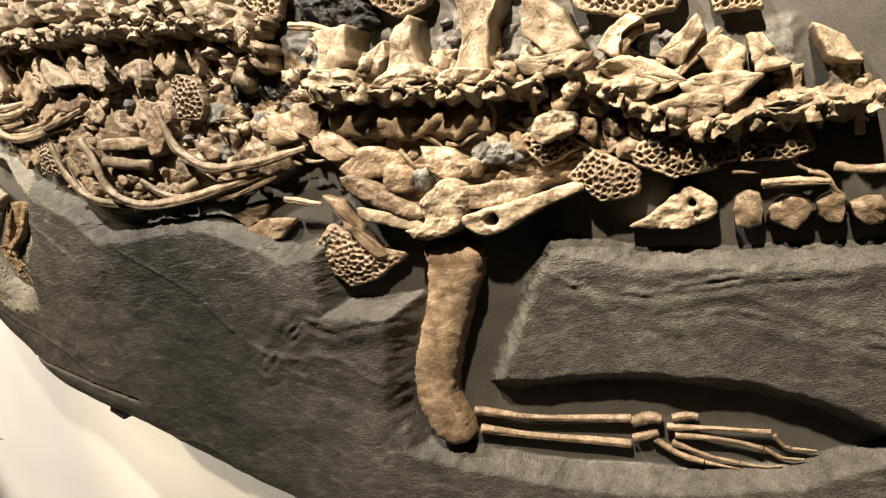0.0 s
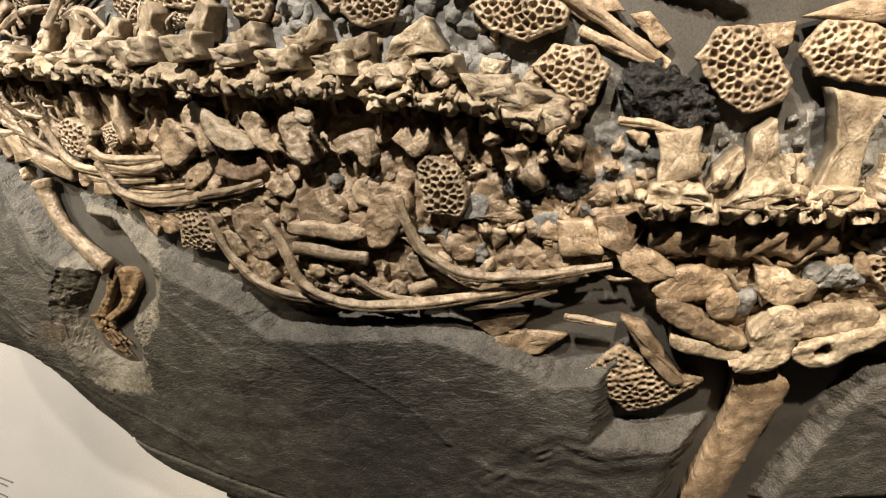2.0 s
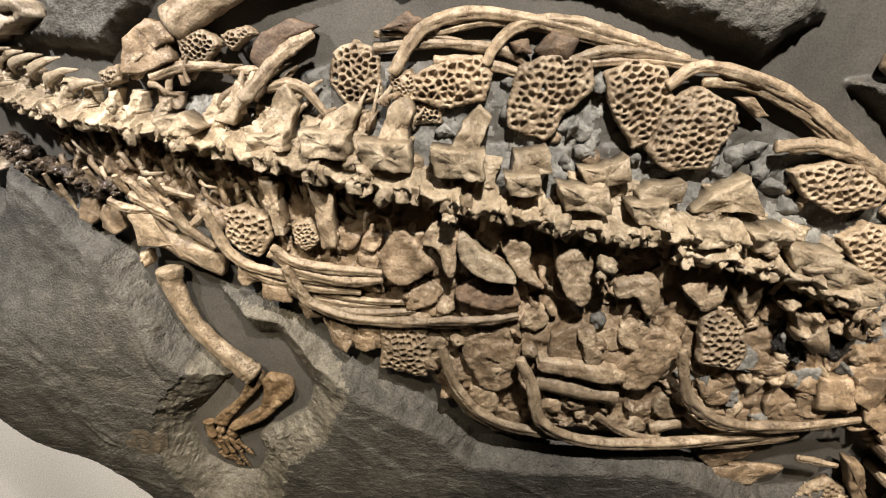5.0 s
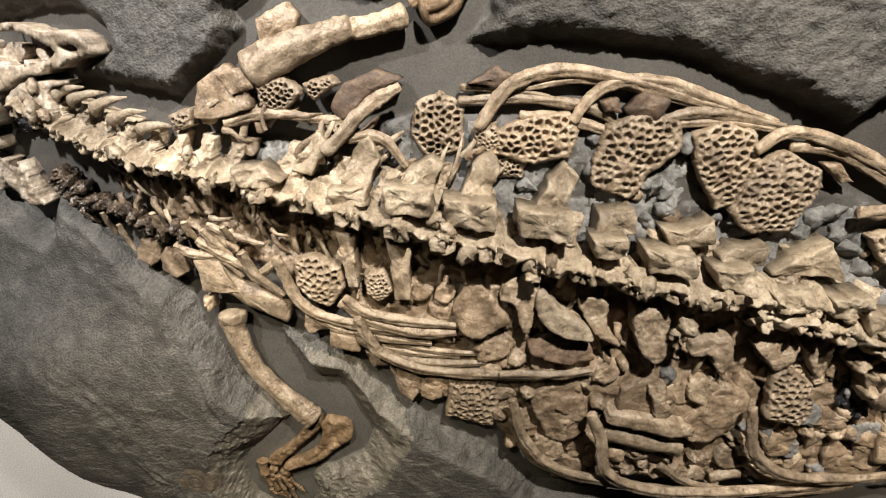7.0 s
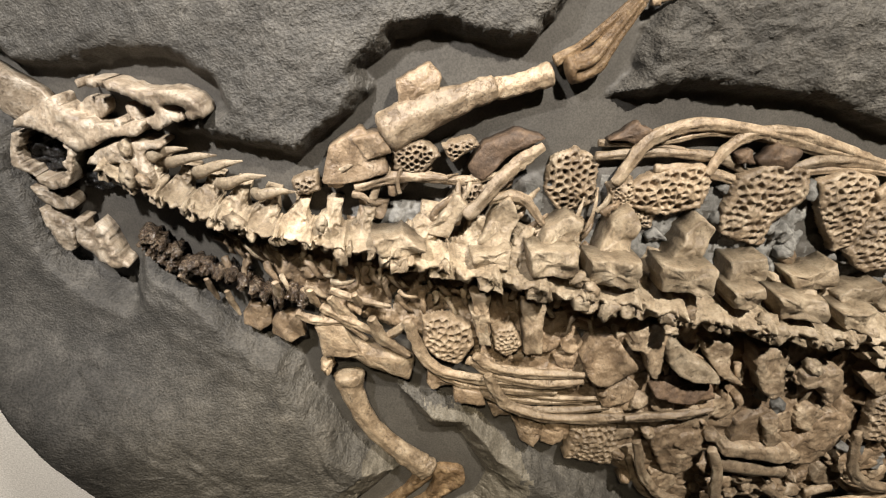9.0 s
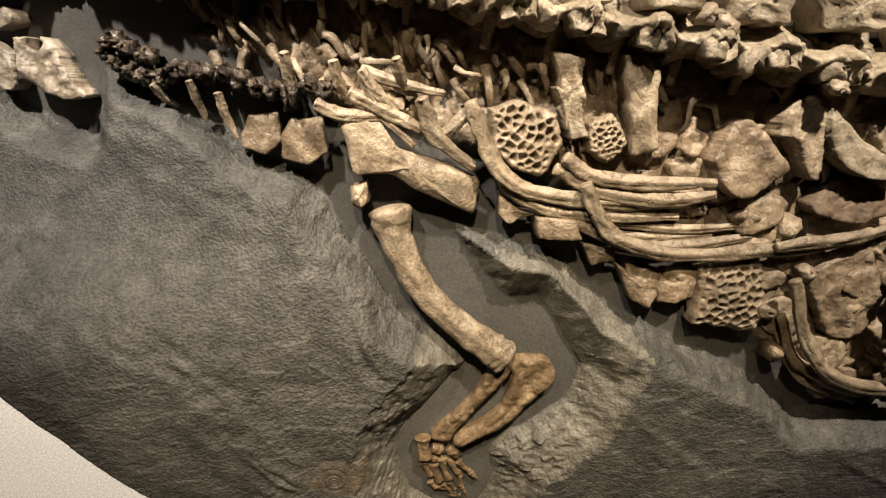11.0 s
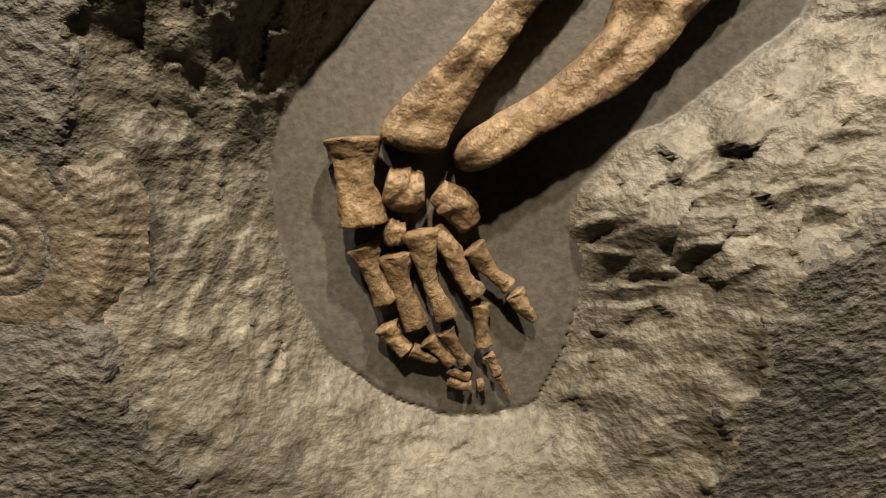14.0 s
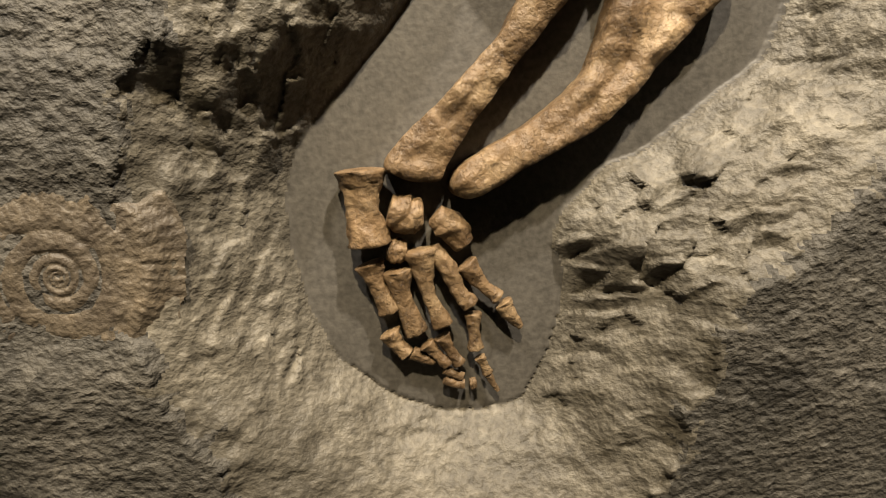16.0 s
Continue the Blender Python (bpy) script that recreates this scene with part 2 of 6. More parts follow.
PIT = [(-0.124, 1.217), (-0.133, 1.198), (-0.155, 1.176), (-0.180, 1.154), (-0.206, 1.129), (-0.210, 1.117), (-0.205, 1.108), (-0.203, 1.092), (-0.206, 1.068), (-0.216, 1.047), (-0.234, 1.042), (-0.254, 1.043), (-0.278, 1.054), (-0.295, 1.069), (-0.305, 1.093), (-0.311, 1.118), (-0.312, 1.137), (-0.308, 1.155), (-0.295, 1.174), (-0.274, 1.198), (-0.253, 1.226)]
PITB = [(-0.211, 1.309), (-0.229, 1.255), (-0.254, 1.215), (-0.263, 1.179), (-0.214, 1.138), (-0.176, 1.152), (-0.129, 1.187), (-0.116, 1.232), (-0.143, 1.277), (-0.168, 1.311)]
CARVE = [(-0.272, 1.205), (-0.312, 1.210), (-0.325, 1.200), (-0.340, 1.182), (-0.347, 1.160), (-0.348, 1.137), (-0.343, 1.110), (-0.340, 1.091), (-0.323, 1.065), (-0.299, 1.045), (-0.274, 1.027), (-0.253, 1.019), (-0.226, 1.017), (-0.200, 1.027), (-0.184, 1.050), (-0.177, 1.080), (-0.160, 1.098), (-0.134, 1.115), (-0.122, 1.149), (-0.105, 1.173), (-0.104, 1.205), (-0.130, 1.235), (-0.200, 1.240)]
OUTLINE = [(-0.977, 1.994), (-0.983, 1.583), (-0.900, 1.382), (-0.830, 1.338), (-0.749, 1.273)]
OUTLINEB = [(-0.696, 1.218), (-0.637, 1.159), (-0.564, 1.090)]
OUTLINED = [(-0.325, 0.902)]
OUTLINEE = [(-0.214, 0.786), (0.026, 0.701)]
OUTLINEF = [(0.429, 0.572), (0.837, 0.470), (1.387, 0.435)]
BODY = [(-0.512, 1.557), (-0.377, 1.487), (-0.187, 1.436), (-0.022, 1.344), (0.076, 1.242), (0.209, 1.181), (0.374, 1.198), (0.590, 1.222), (0.675, 1.264), (0.756, 1.266), (0.810, 1.293), (0.771, 1.459), (0.730, 1.505), (0.624, 1.590), (0.452, 1.657), (0.314, 1.698), (0.136, 1.714), (-0.056, 1.703), (-0.276, 1.638), (-0.382, 1.605)]
BODYR = [(0.693, 1.352), (0.649, 1.247), (0.689, 1.199), (0.794, 1.119), (0.878, 1.126), (1.027, 1.160), (1.152, 1.170), (1.359, 1.169), (1.344, 1.356), (1.215, 1.365), (1.072, 1.397), (1.027, 1.445), (0.958, 1.460), (0.850, 1.446), (0.764, 1.446)]
SPINE_LINE = [(-0.620, 1.645), (-0.429, 1.608), (-0.270, 1.596), (-0.112, 1.571), (0.028, 1.552), (0.150, 1.534), (0.299, 1.519), (0.426, 1.519)]
SPINE_LINEB = [(0.417, 1.498), (0.517, 1.476), (0.572, 1.450)]
SPINE_LINEC = [(0.698, 1.350), (0.849, 1.330), (1.013, 1.310), (1.142, 1.283), (1.274, 1.262)]
SKULLZONE = [(-0.753, 1.670), (-0.668, 1.733), (-0.578, 1.743), (-0.511, 1.725), (-0.583, 1.698), (-0.636, 1.634), (-0.662, 1.579), (-0.636, 1.515), (-0.698, 1.528), (-0.748, 1.588)]
RIDGE_A = [(-0.684, 1.356), (-0.603, 1.308), (-0.564, 1.279), (-0.519, 1.255), (-0.479, 1.221)]
RIDGE_B = [(-0.487, 1.188), (-0.447, 1.136), (-0.398, 1.096)]
RIDGE_C = [(-0.394, 1.416), (-0.388, 1.361), (-0.347, 1.290), (-0.326, 1.242), (-0.281, 1.228)]
RIDGE_D = [(1.151, 0.941), (1.246, 0.952), (1.354, 0.911), (1.433, 0.894)]
RIDGE_E = [(1.008, 1.007), (1.130, 0.980), (1.271, 1.001), (1.388, 1.005)]
RIDGE_F = [(0.444, 0.875), (0.574, 0.976), (0.639, 0.959), (0.734, 0.975)]
RIDGE_G = [(-0.283, 1.829), (-0.206, 1.807), (-0.147, 1.843), (-0.087, 1.861)]
RIDGE_H = [(-0.604, 1.489), (-0.559, 1.458), (-0.501, 1.429), (-0.446, 1.400)]
CRACK = [(-0.433, 0.951), (-0.350, 0.888), (-0.210, 0.847), (-0.105, 0.809), (0.040, 0.775)]


LINE = SPINE_LINE + SPINE_LINEB + SPINE_LINEC


def smooth01(a, b, v):
    k = np.clip((v - a) / (b - a), 0, 1)
    return k * k * (3 - 2 * k)


def line_distance(X, Z, line):
    d = np.full(X.shape, 1e9)
    for (ax, az), (bx, bz) in zip(line[:-1], line[1:]):
        ex, ez = bx - ax, bz - az
        k = np.clip(((X - ax) * ex + (Z - az) * ez) / (ex * ex + ez * ez), 0, 1)
        d = np.minimum(d, np.hypot(X - ax - ex * k, Z - az - ez * k))
    return d


def facets(X, Z, along, across, turn, seed):
    """Tilted chisel facets: each cell of an uneven mosaic is a small sloping plane."""
    ca, sa = math.cos(turn), math.sin(turn)
    u, w = (X * ca + Z * sa) / along, (Z * ca - X * sa) / across
    iu, iw = np.floor(u).astype(np.int64), np.floor(w).astype(np.int64)
    best, out = np.full(X.shape, 9.0), np.zeros(X.shape)
    for du in (-1, 0, 1):
        for dw in (-1, 0, 1):
            a, b = iu + du, iw + dw
            pu, pw = u - a - lattice(a, b, seed), w - b - lattice(a, b, seed + 1)
            d = pu * pu + pw * pw
            plane = (lattice(a, b, seed + 2) - 0.5) * 1.4 * pu + (lattice(a, b, seed + 3) - 0.25) * 1.2 * pw + 0.26 * (lattice(a, b, seed + 4) - 0.5)
            near = d < best
            out = np.where(near, plane, out)
            best = np.where(near, d, best)
    return out


def slab_heights(X, Z):
    wob = 0.007 * fbm(X * 18, Z * 18, 4, 3) + 0.004 * fbm(X * 70, Z * 70, 3, 9)
    h = np.zeros(X.shape)
    rock = np.zeros(X.shape)
    for polys, width, top, shake in (((UPLEFT,), 0.016, 0.036, 1.2), ((UPRIGHT,), 0.018, 0.032, 1.2), ((STRIP,), 0.014, 0.030, 1.4), ((UPFAR,), 0.014, 0.045, 1.4),
                                     ((LOWLEFT, LOWMID, BOTTOM, CARVE), 0.032, 0.044, 1.0), ((RIGHT,), 0.030, 0.042, 1.0)):
        d = np.max([sdf(X, Z, poly) for poly in polys], axis=0) + shake * wob
        k = smooth01(-0.004, width, d)
        h = np.maximum(h, top * k ** (0.5 if width < 0.02 else 0.8))
        rock = np.maximum(rock, smooth01(-0.006, 0.002, d))
    # the hollow of the forefoot, with its chiselled banks
    pit = np.maximum(sdf(X, Z, PIT), sdf(X, Z, PITB)) + wob * 0.35
    rim = sdf(X, Z, CARVE) + 1.6 * wob
    inner = rim
    rim = np.maximum(rim, 0.052 + pit + 1.8 * wob)
    k = np.clip(-pit, 0, 1) / (np.clip(-pit, 0, 1) + np.clip(rim, 0, 1) + 1e-6)
    h = np.where(rim > 0, np.minimum(h, 0.042 * k * (1.35 - 0.35 * k)), h)
    h = np.where(pit > 0, np.minimum(h, 0), h)
    rock = np.where(pit > 0, 0, np.where(inner > 0, 1, rock))
    ox, oz = X - PIT_MID[0], Z - PIT_MID[1]
    rho, th = np.hypot(ox, oz), np.arctan2(oz, ox)
    west = smooth01(0.3, -0.5, np.cos(th + 0.25)) * smooth01(-0.9, -0.6, np.sin(th))
    south = smooth01(-0.45, -0.85, np.sin(th))
    east = np.clip(1 - west - south, 0, 1)
    warp = 0.3 * fbm(X * 30, Z * 30, 3, 93)
    strands = 1.1 * facets(X + 0.004 * warp, Z + 0.004 * warp, 0.006, 0.019, -0.25, 95) + 0.2 * fbm(X * 120, Z * 70, 3, 96, 0.6)
    ringed = 0.6 * fbm(th * 4 + 2 * warp, rho * 190 + 2 * warp, 4, 97, 0.5, True) + 0.6 * facets(th * 0.06 + 0.01 * warp, rho + 0.004 * warp, 0.022, 0.0045, 0.0, 98)
    scallop = 1.3 * facets(X + 0.003 * warp, Z + 0.003 * warp, 0.013, 0.0075, 0.55, 99) + 0.08 * fbm(X * 130, Z * 130, 3, 100, 0.6)
    bank = np.where((rim > 0) & (pit < 0), 1.0, 0.0) * smooth01(0, 0.16, k) * smooth01(0.0, 0.006, rim) * (0.25 + 0.75 * smooth01(0.0, 0.012, inner))
    h = h + bank * (0.0046 * west * strands + 0.0030 * south * ringed + 0.0060 * east * scallop)
    # crumbling dark overhang at the head of the hollow
    over = np.exp(-((X + 0.318) / 0.03) ** 2 - ((Z - 1.192) / 0.022) ** 2) * (pit < 0)
    h = h + over * (0.004 + 0.002 * facets(X, Z, 0.012, 0.010, 0.3, 131))
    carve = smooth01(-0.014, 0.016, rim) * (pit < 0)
    # rough matrix filling the space between the bones
    body = np.maximum(sdf(X, Z, BODY), sdf(X, Z, BODYR)) + 1.4 * wob
    fill = smooth01(-0.002, 0.02, body)
    low = 1 - 0.55 * smooth01(0.03, 0.07, Z - np.interp(X, np.array(LINE)[:, 0], np.array(LINE)[:, 1]))
    knobs = 0.012 + 0.014 * np.clip(fbm(X * 30, Z * 30, 4, 61, 0.5) + 0.15, -0.3, 0.6) + 0.006 * facets(X, Z, 0.017, 0.013, 0.4, 67)
    h = np.maximum(h, fill * np.maximum(knobs * low, 0.002))
    # layered breaks, chips and grain of the split shale
    fine = 0.22 * fbm(X * 85 + Z * 18, Z * 95 - X * 20, 5, 21, 0.58, True) + 0.45 * fbm(X * 26, Z * 34, 4, 31) + 0.30 * facets(X, Z, 0.0085, 0.0065, 0.5, 27) + 0.45 * facets(X + 0.03 * fbm(X * 9, Z * 9, 2, 33), Z + 0.03 * fbm(X * 9, Z * 9, 2, 35), 0.038, 0.024, -0.1, 29)
    slope = np.sqrt(np.clip(h / 0.04, 0, 1)) * (1 - smooth01(0.030, 0.040, h))
    layers = np.floor((h + 0.006 * fbm(X * 30, Z * 30, 3, 41)) / 0.0045) * 0.0045 - h
    h = h + rock * (1 - 0.85 * carve) * (0.0030 * fine * (1 + 2.6 * slope * (1 - 0.7 * carve)) + 0.5 * slope * layers * (1 - carve))
    h = h + rock * 0.010 * fbm(X * 5, Z * 6, 3, 51)
    # raised edges of split layers, and a crack near the foot of the slab
    for line in (RIDGE_A, RIDGE_B, RIDGE_C, RIDGE_D, RIDGE_E, RIDGE_F, RIDGE_G, RIDGE_H):
        d = line_distance(X, Z, line) + 0.010 * fbm(X * 22, Z * 22, 3, 83)
        h = h + rock * 0.005 * np.exp(-(d / 0.005) ** 2) * (0.6 + fbm(X * 40, Z * 40, 2, 85)) + rock * 0.003 * np.clip(1 - np.abs(d - 0.02) / 0.02, 0, 1)
    d = line_distance(X, Z, CRACK) + 0.003 * fbm(X * 40, Z * 40, 2, 87)
    h = h - rock * 0.009 * np.exp(-(d / 0.0028) ** 2)
    # long ripple ridges
    r = np.abs(vnoise(X * 3.2 + Z * 2.4, Z * 5.5 - X * 1.3, 77))
    h = h + rock * 0.0016 * np.exp(-(r / 0.02) ** 2)
    # coiled shell pressed into the rock beside the forefoot
    ax, az = AMMO
    rr, th = np.hypot(X - ax, (Z - az) * 1.15), np.arctan2(Z - az, X - ax)
    mask = np.exp(-(rr / 0.036) ** 6)
    h = h * (1 - mask) + mask * (0.0375 + 0.3 * (h - 0.040))
    return h, rock, fill, slope, carve


AMMO = (-0.3785, 1.114)
PIT_MID = (-0.262, 1.105)


def edge_distance(X, Z):
    """Positive inside the rounded outline of the panel."""
    ring = OUTLINE + OUTLINEB + [(-0.473, 1.052), (-0.414, 1.006), (-0.369, 0.945)] + OUTLINED + OUTLINEE + OUTLINEF + [(2.1, 0.75), (2.1, 2.4), (-1.1, 2.4)]
    curve = curve_points([(x, z, 0) for x, z in ring], 6)[:, :2]
    return sdf(X, Z, [tuple(p) for p in curve])


def build_slab():
    def axis(a, b, fa, fb, coarse, fine):
        return np.concatenate([np.arange(a, fa, coarse), np.arange(fa, fb, fine), np.arange(fb, b, coarse)])
    xs = axis(-0.95, 1.9, -0.46, -0.10, 0.0031, 0.0011)
    zs = axis(0.45, 2.25, 1.01, 1.25, 0.0031, 0.0011)
    X, Z = np.meshgrid(xs, zs)
    d = edge_distance(X, Z) + 0.004 * fbm(X * 12, Z * 12, 3, 5)
    inside = d > 0
    h, rock, fill, slope, carve = slab_heights(X, Z)
    lip = smooth01(0.0, 0.010, d)
    h = h * (0.7 + 0.3 * lip)
    Y = bend(X, Z) + FLOOR - h + 0.008 * (1 - smooth01(0.0, 0.045, d)) * smooth01(0.5, 0.2, X)
    idx = np.arange(X.size).reshape(X.shape)
    keep = inside[:-1, :-1] & inside[1:, :-1] & inside[:-1, 1:] & inside[1:, 1:]
    q = np.stack([idx[:-1, :-1], idx[:-1, 1:], idx[1:, 1:], idx[1:, :-1]], -1)[keep]
    rk = (0.25 * (rock[:-1, :-1] + rock[1:, 1:] + rock[:-1, 1:] + rock[1:, :-1]))[keep]
    fl = fill[:-1, :-1][keep]
    hc = h[:-1, :-1][keep]
    e = np.concatenate([q[:, [0, 1]], q[:, [1, 2]], q[:, [2, 3]], q[:, [3, 0]]])
    key = np.sort(e, 1)
    code = key[:, 0] * X.size + key[:, 1]
    uniq, first, count = np.unique(code, return_index=True, return_counts=True)
    rim = e[first[count == 1]]
    V = np.stack([X.ravel(), Y.ravel(), Z.ravel()], 1)
    used = np.unique(rim)
    back = np.full(X.size, -1)
    back[used] = X.size + np.arange(len(used))
    VB = V[used].copy()
    VB[:, 1] += 0.05
    side = np.stack([rim[:, 1], rim[:, 0], back[rim[:, 0]], back[rim[:, 1]]], 1)
    V = np.concatenate([V, VB])
    F = np.concatenate([q, side])
    live = np.unique(F)
    new_i = np.full(len(V), -1)
    new_i[live] = np.arange(len(live))
    V, F = V[live], new_i[F]
    me = bpy.data.meshes.new("rock_slab")
    me.vertices.add(len(V))
    me.vertices.foreach_set("co", V.ravel())
    me.loops.add(F.size)
    me.loops.foreach_set("vertex_index", F.ravel().astype(np.int32))
    me.polygons.add(len(F))
    me.polygons.foreach_set("loop_start", np.arange(0, F.size, 4, dtype=np.int32))
    me.polygons.foreach_set("loop_total", np.full(len(F), 4, dtype=np.int32))
    me.materials.append(FLOOR_M)
    me.materials.append(ROCK)
    me.materials.append(MATRIX)
    me.materials.append(CARVED_LIT)
    me.materials.append(BROWN)
    grain = 0.5 + (0.8 * fbm(X[:-1, :-1] * 45, Z[:-1, :-1] * 45, 3, 113) + 0.9 * fbm(X[:-1, :-1] * 190, Z[:-1, :-1] * 190, 3, 111))[keep]
    # banks of the hollow take the cut-rock colour with light painted in
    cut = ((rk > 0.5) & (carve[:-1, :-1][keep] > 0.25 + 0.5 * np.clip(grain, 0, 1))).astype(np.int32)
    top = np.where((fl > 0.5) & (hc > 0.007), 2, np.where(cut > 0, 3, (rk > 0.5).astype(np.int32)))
    below = (Z - np.interp(X, np.array(LINE)[:, 0], np.array(LINE)[:, 1]) + 0.05 * fbm(X * 22, Z * 22, 3, 115))[:-1, :-1][keep] < 0.0
    top = np.where((top == 2) & below, 4, top)
    mi = np.concatenate([top.astype(np.int32), np.ones(len(side), np.int32)])
    me.polygons.foreach_set("material_index", mi)
    me.polygons.foreach_set("use_smooth", np.ones(len(F), bool))
    me.update(calc_edges=True)
    me.validate()
    ob = new("rock_slab", me)
    tagged(ob, "dark grey shale slab with smooth hollows cut round the fossil bones", "fossil slab", kind="structure")
    return ob


build_slab()


def box(name, lo, hi, mat, label, category, kind="structure", parent=None):
    bm = bmesh.new()
    bmesh.ops.create_cube(bm, size=1)
    for v in bm.verts:
        v.co = Vector([(lo[i] + hi[i]) / 2 + v.co[i] * (hi[i] - lo[i]) for i in range(3)])
    me = bpy.data.meshes.new(name)
    bm.to_mesh(me)
    me.materials.append(mat)
    ob = new(name, me)
    if parent is not None:
        ob.parent = parent
    return tagged(ob, label, category, kind=kind)


box("wall_north", (-4, 0.36, 0), (5, 0.46, 4), WALL_M, "white painted gallery wall behind the slab", "wall")
box("wall_south", (-4, -5.1, 0), (5, -5.0, 4), DARK_M, "dark gallery wall opposite the slab", "wall")
box("wall_west", (-4.1, -5, 0), (-4, 0.36, 4), DARK_M, "dark gallery side wall", "wall")
box("wall_east", (5, -5, 0), (5.1, 0.36, 4), DARK_M, "dark gallery side wall", "wall")
box("floor", (-4, -5, -0.1), (5, 0.36, 0), DARK_M, "dark gallery floor", "floor")
box("ceiling", (-4, -5, 4), (5, 0.36, 4.1), DARK_M, "dark gallery ceiling", "ceiling")


# ---------- bone builders ----------
RNG = np.random.default_rng(7)


def tube_geometry(xzhr, ring=12, per=8, rough=0.12, flat=0.85, groove=0.0, blunt=0.4):
    """A bone along points (x, z, height, radius), with rounded ends and an uneven skin."""
    c = curve_points(xzhr, per)
    P = np.array([at(x, z, h) for x, z, h, r in c])
    R = np.maximum(c[:, 3], 0.0004)
    n = len(P)
    T = np.gradient(P, axis=0)
    T /= np.linalg.norm(T, axis=1)[:, None] + 1e-12
    up = np.array([0, -1.0, 0])
    S = np.cross(T, up)
    S /= np.linalg.norm(S, axis=1)[:, None] + 1e-12
    U = np.cross(S, T)
    cap = 4
    rows, rad = [], []
    for i in range(cap):
        a = (1 - i / cap) * math.pi / 2
        rows.append((P[0] - T[0] * R[0] * blunt * math.sin(a), S[0], U[0]))
        rad.append(R[0] * max(math.cos(a), 0.05))
    for i in range(n):
        rows.append((P[i], S[i], U[i]))
        rad.append(R[i])
    for i in range(1, cap + 1):
        a = i / cap * math.pi / 2
        rows.append((P[-1] + T[-1] * R[-1] * blunt * math.sin(a), S[-1], U[-1]))
        rad.append(R[-1] * max(math.cos(a), 0.05))
    s0 = RNG.integers(1, 10000)
    ang = np.linspace(0, 2 * np.pi, ring, endpoint=False)
    V = []
    m = len(rows)
    step = np.arange(m)
    for i, ((p, s, u), r) in enumerate(zip(rows, rad)):
        k = 1 + rough * (fbm(np.cos(ang) * 1.4 + i * 0.28, np.sin(ang) * 1.4 + i * 0.1, 3, int(s0)) * 2)
        if groove:
            k = k * (1 - groove * (np.exp(-((ang - 1.15) / 0.3) ** 2) + 0.7 * np.exp(-((ang - 2.3) / 0.3) ** 2)) * (0.12 < i / m < 0.95))
        V.append(p + r * k[:, None] * (np.cos(ang)[:, None] * s + flat * np.sin(ang)[:, None] * u))
    V = np.concatenate(V)
    F = []
    for i in range(m - 1):
        for j in range(ring):
            j2 = (j + 1) % ring
            F.append((i * ring + j, i * ring + j2, (i + 1) * ring + j2, (i + 1) * ring + j))
    F.append(tuple(range(ring - 1, -1, -1)))
    F.append(tuple((m - 1) * ring + j for j in range(ring)))
    return V, F


def resample(poly, n):
    p = np.array(poly, float)
    q = np.vstack([p, p[:1]])
    L = np.concatenate([[0], np.cumsum(np.linalg.norm(np.diff(q, axis=0), axis=1))])
    s = np.linspace(0, L[-1], n, endpoint=False)
    return np.stack([np.interp(s, L, q[:, 0]), np.interp(s, L, q[:, 1])], 1)


def plate_geometry(poly, h, thick, dome=0.25, relief=0.002, n=36, jitter=0.0016, deep=0.0, ridge=0.0, waist=0.0):
    """A broken plate of bone: an uneven outline, worn edges and a warped face."""
    s0 = int(RNG.integers(1, 10000))
    o = resample(poly, n)
    c = o.mean(0)
    if waist:
        w, e = np.linalg.eigh(np.cov((o - c).T))
        long, wide = (o - c) @ e[:, 1], (o - c) @ e[:, 0]
        a = long / (np.abs(long).max() + 1e-9)
        wide = wide * (1 + 0.5 * waist - 1.5 * waist * (1 - a * a))
        o = c + long[:, None] * e[:, 1] + wide[:, None] * e[:, 0]
    k = np.arange(n)
    wob = fbm(o[:, 0] * 120, o[:, 1] * 120, 3, s0)
    d = o - c
    o = o + d / (np.linalg.norm(d, axis=1)[:, None] + 1e-9) * (wob[:, None] * 2 * jitter)
    gx, gz = RNG.uniform(-0.12, 0.12, 2)
    axis = np.linalg.eigh(np.cov((o - c).T))[1][:, 0]
    half = np.abs((o - c) @ axis).max() + 1e-6
    rings = [(1.0, -thick - deep), (1.0, -0.35 * thick), (0.965, -0.08 * thick), (0.9, 0.0), (0.7, 0.5 * dome * thick), (0.45, 0.85 * dome * thick), (0.2, dome * thick)]
    V, F = [], []
    for sc, dh in rings:
        p = c + (o - c) * sc
        e = relief * fbm(p[:, 0] * 55, p[:, 1] * 55, 4, s0 + 5) * 2 * (1 if dh > -0.5 * thick else 0)
        e = e + ridge * thick * (0.5 - np.abs((p - c) @ axis + 0.25 * half) / half) * (1 if dh > -0.5 * thick else 0)
        for (x, z), de in zip(p, e):
            V.append(at(x, z, h + dh + de + gx * (x - c[0]) + gz * (z - c[1])))
    V.append(at(c[0], c[1], h + dome * thick + 0.25 * ridge * thick))
    for i in range(len(rings) - 1):
        for j in range(n):
            j2 = (j + 1) % n
            F.append((i * n + j, (i + 1) * n + j, (i + 1) * n + j2, i * n + j2))
    last = (len(rings) - 1) * n
    for j in range(n):
        F.append((last + j, last + n, last + (j + 1) % n))
    F.append(tuple(range(n)))
    return V, F


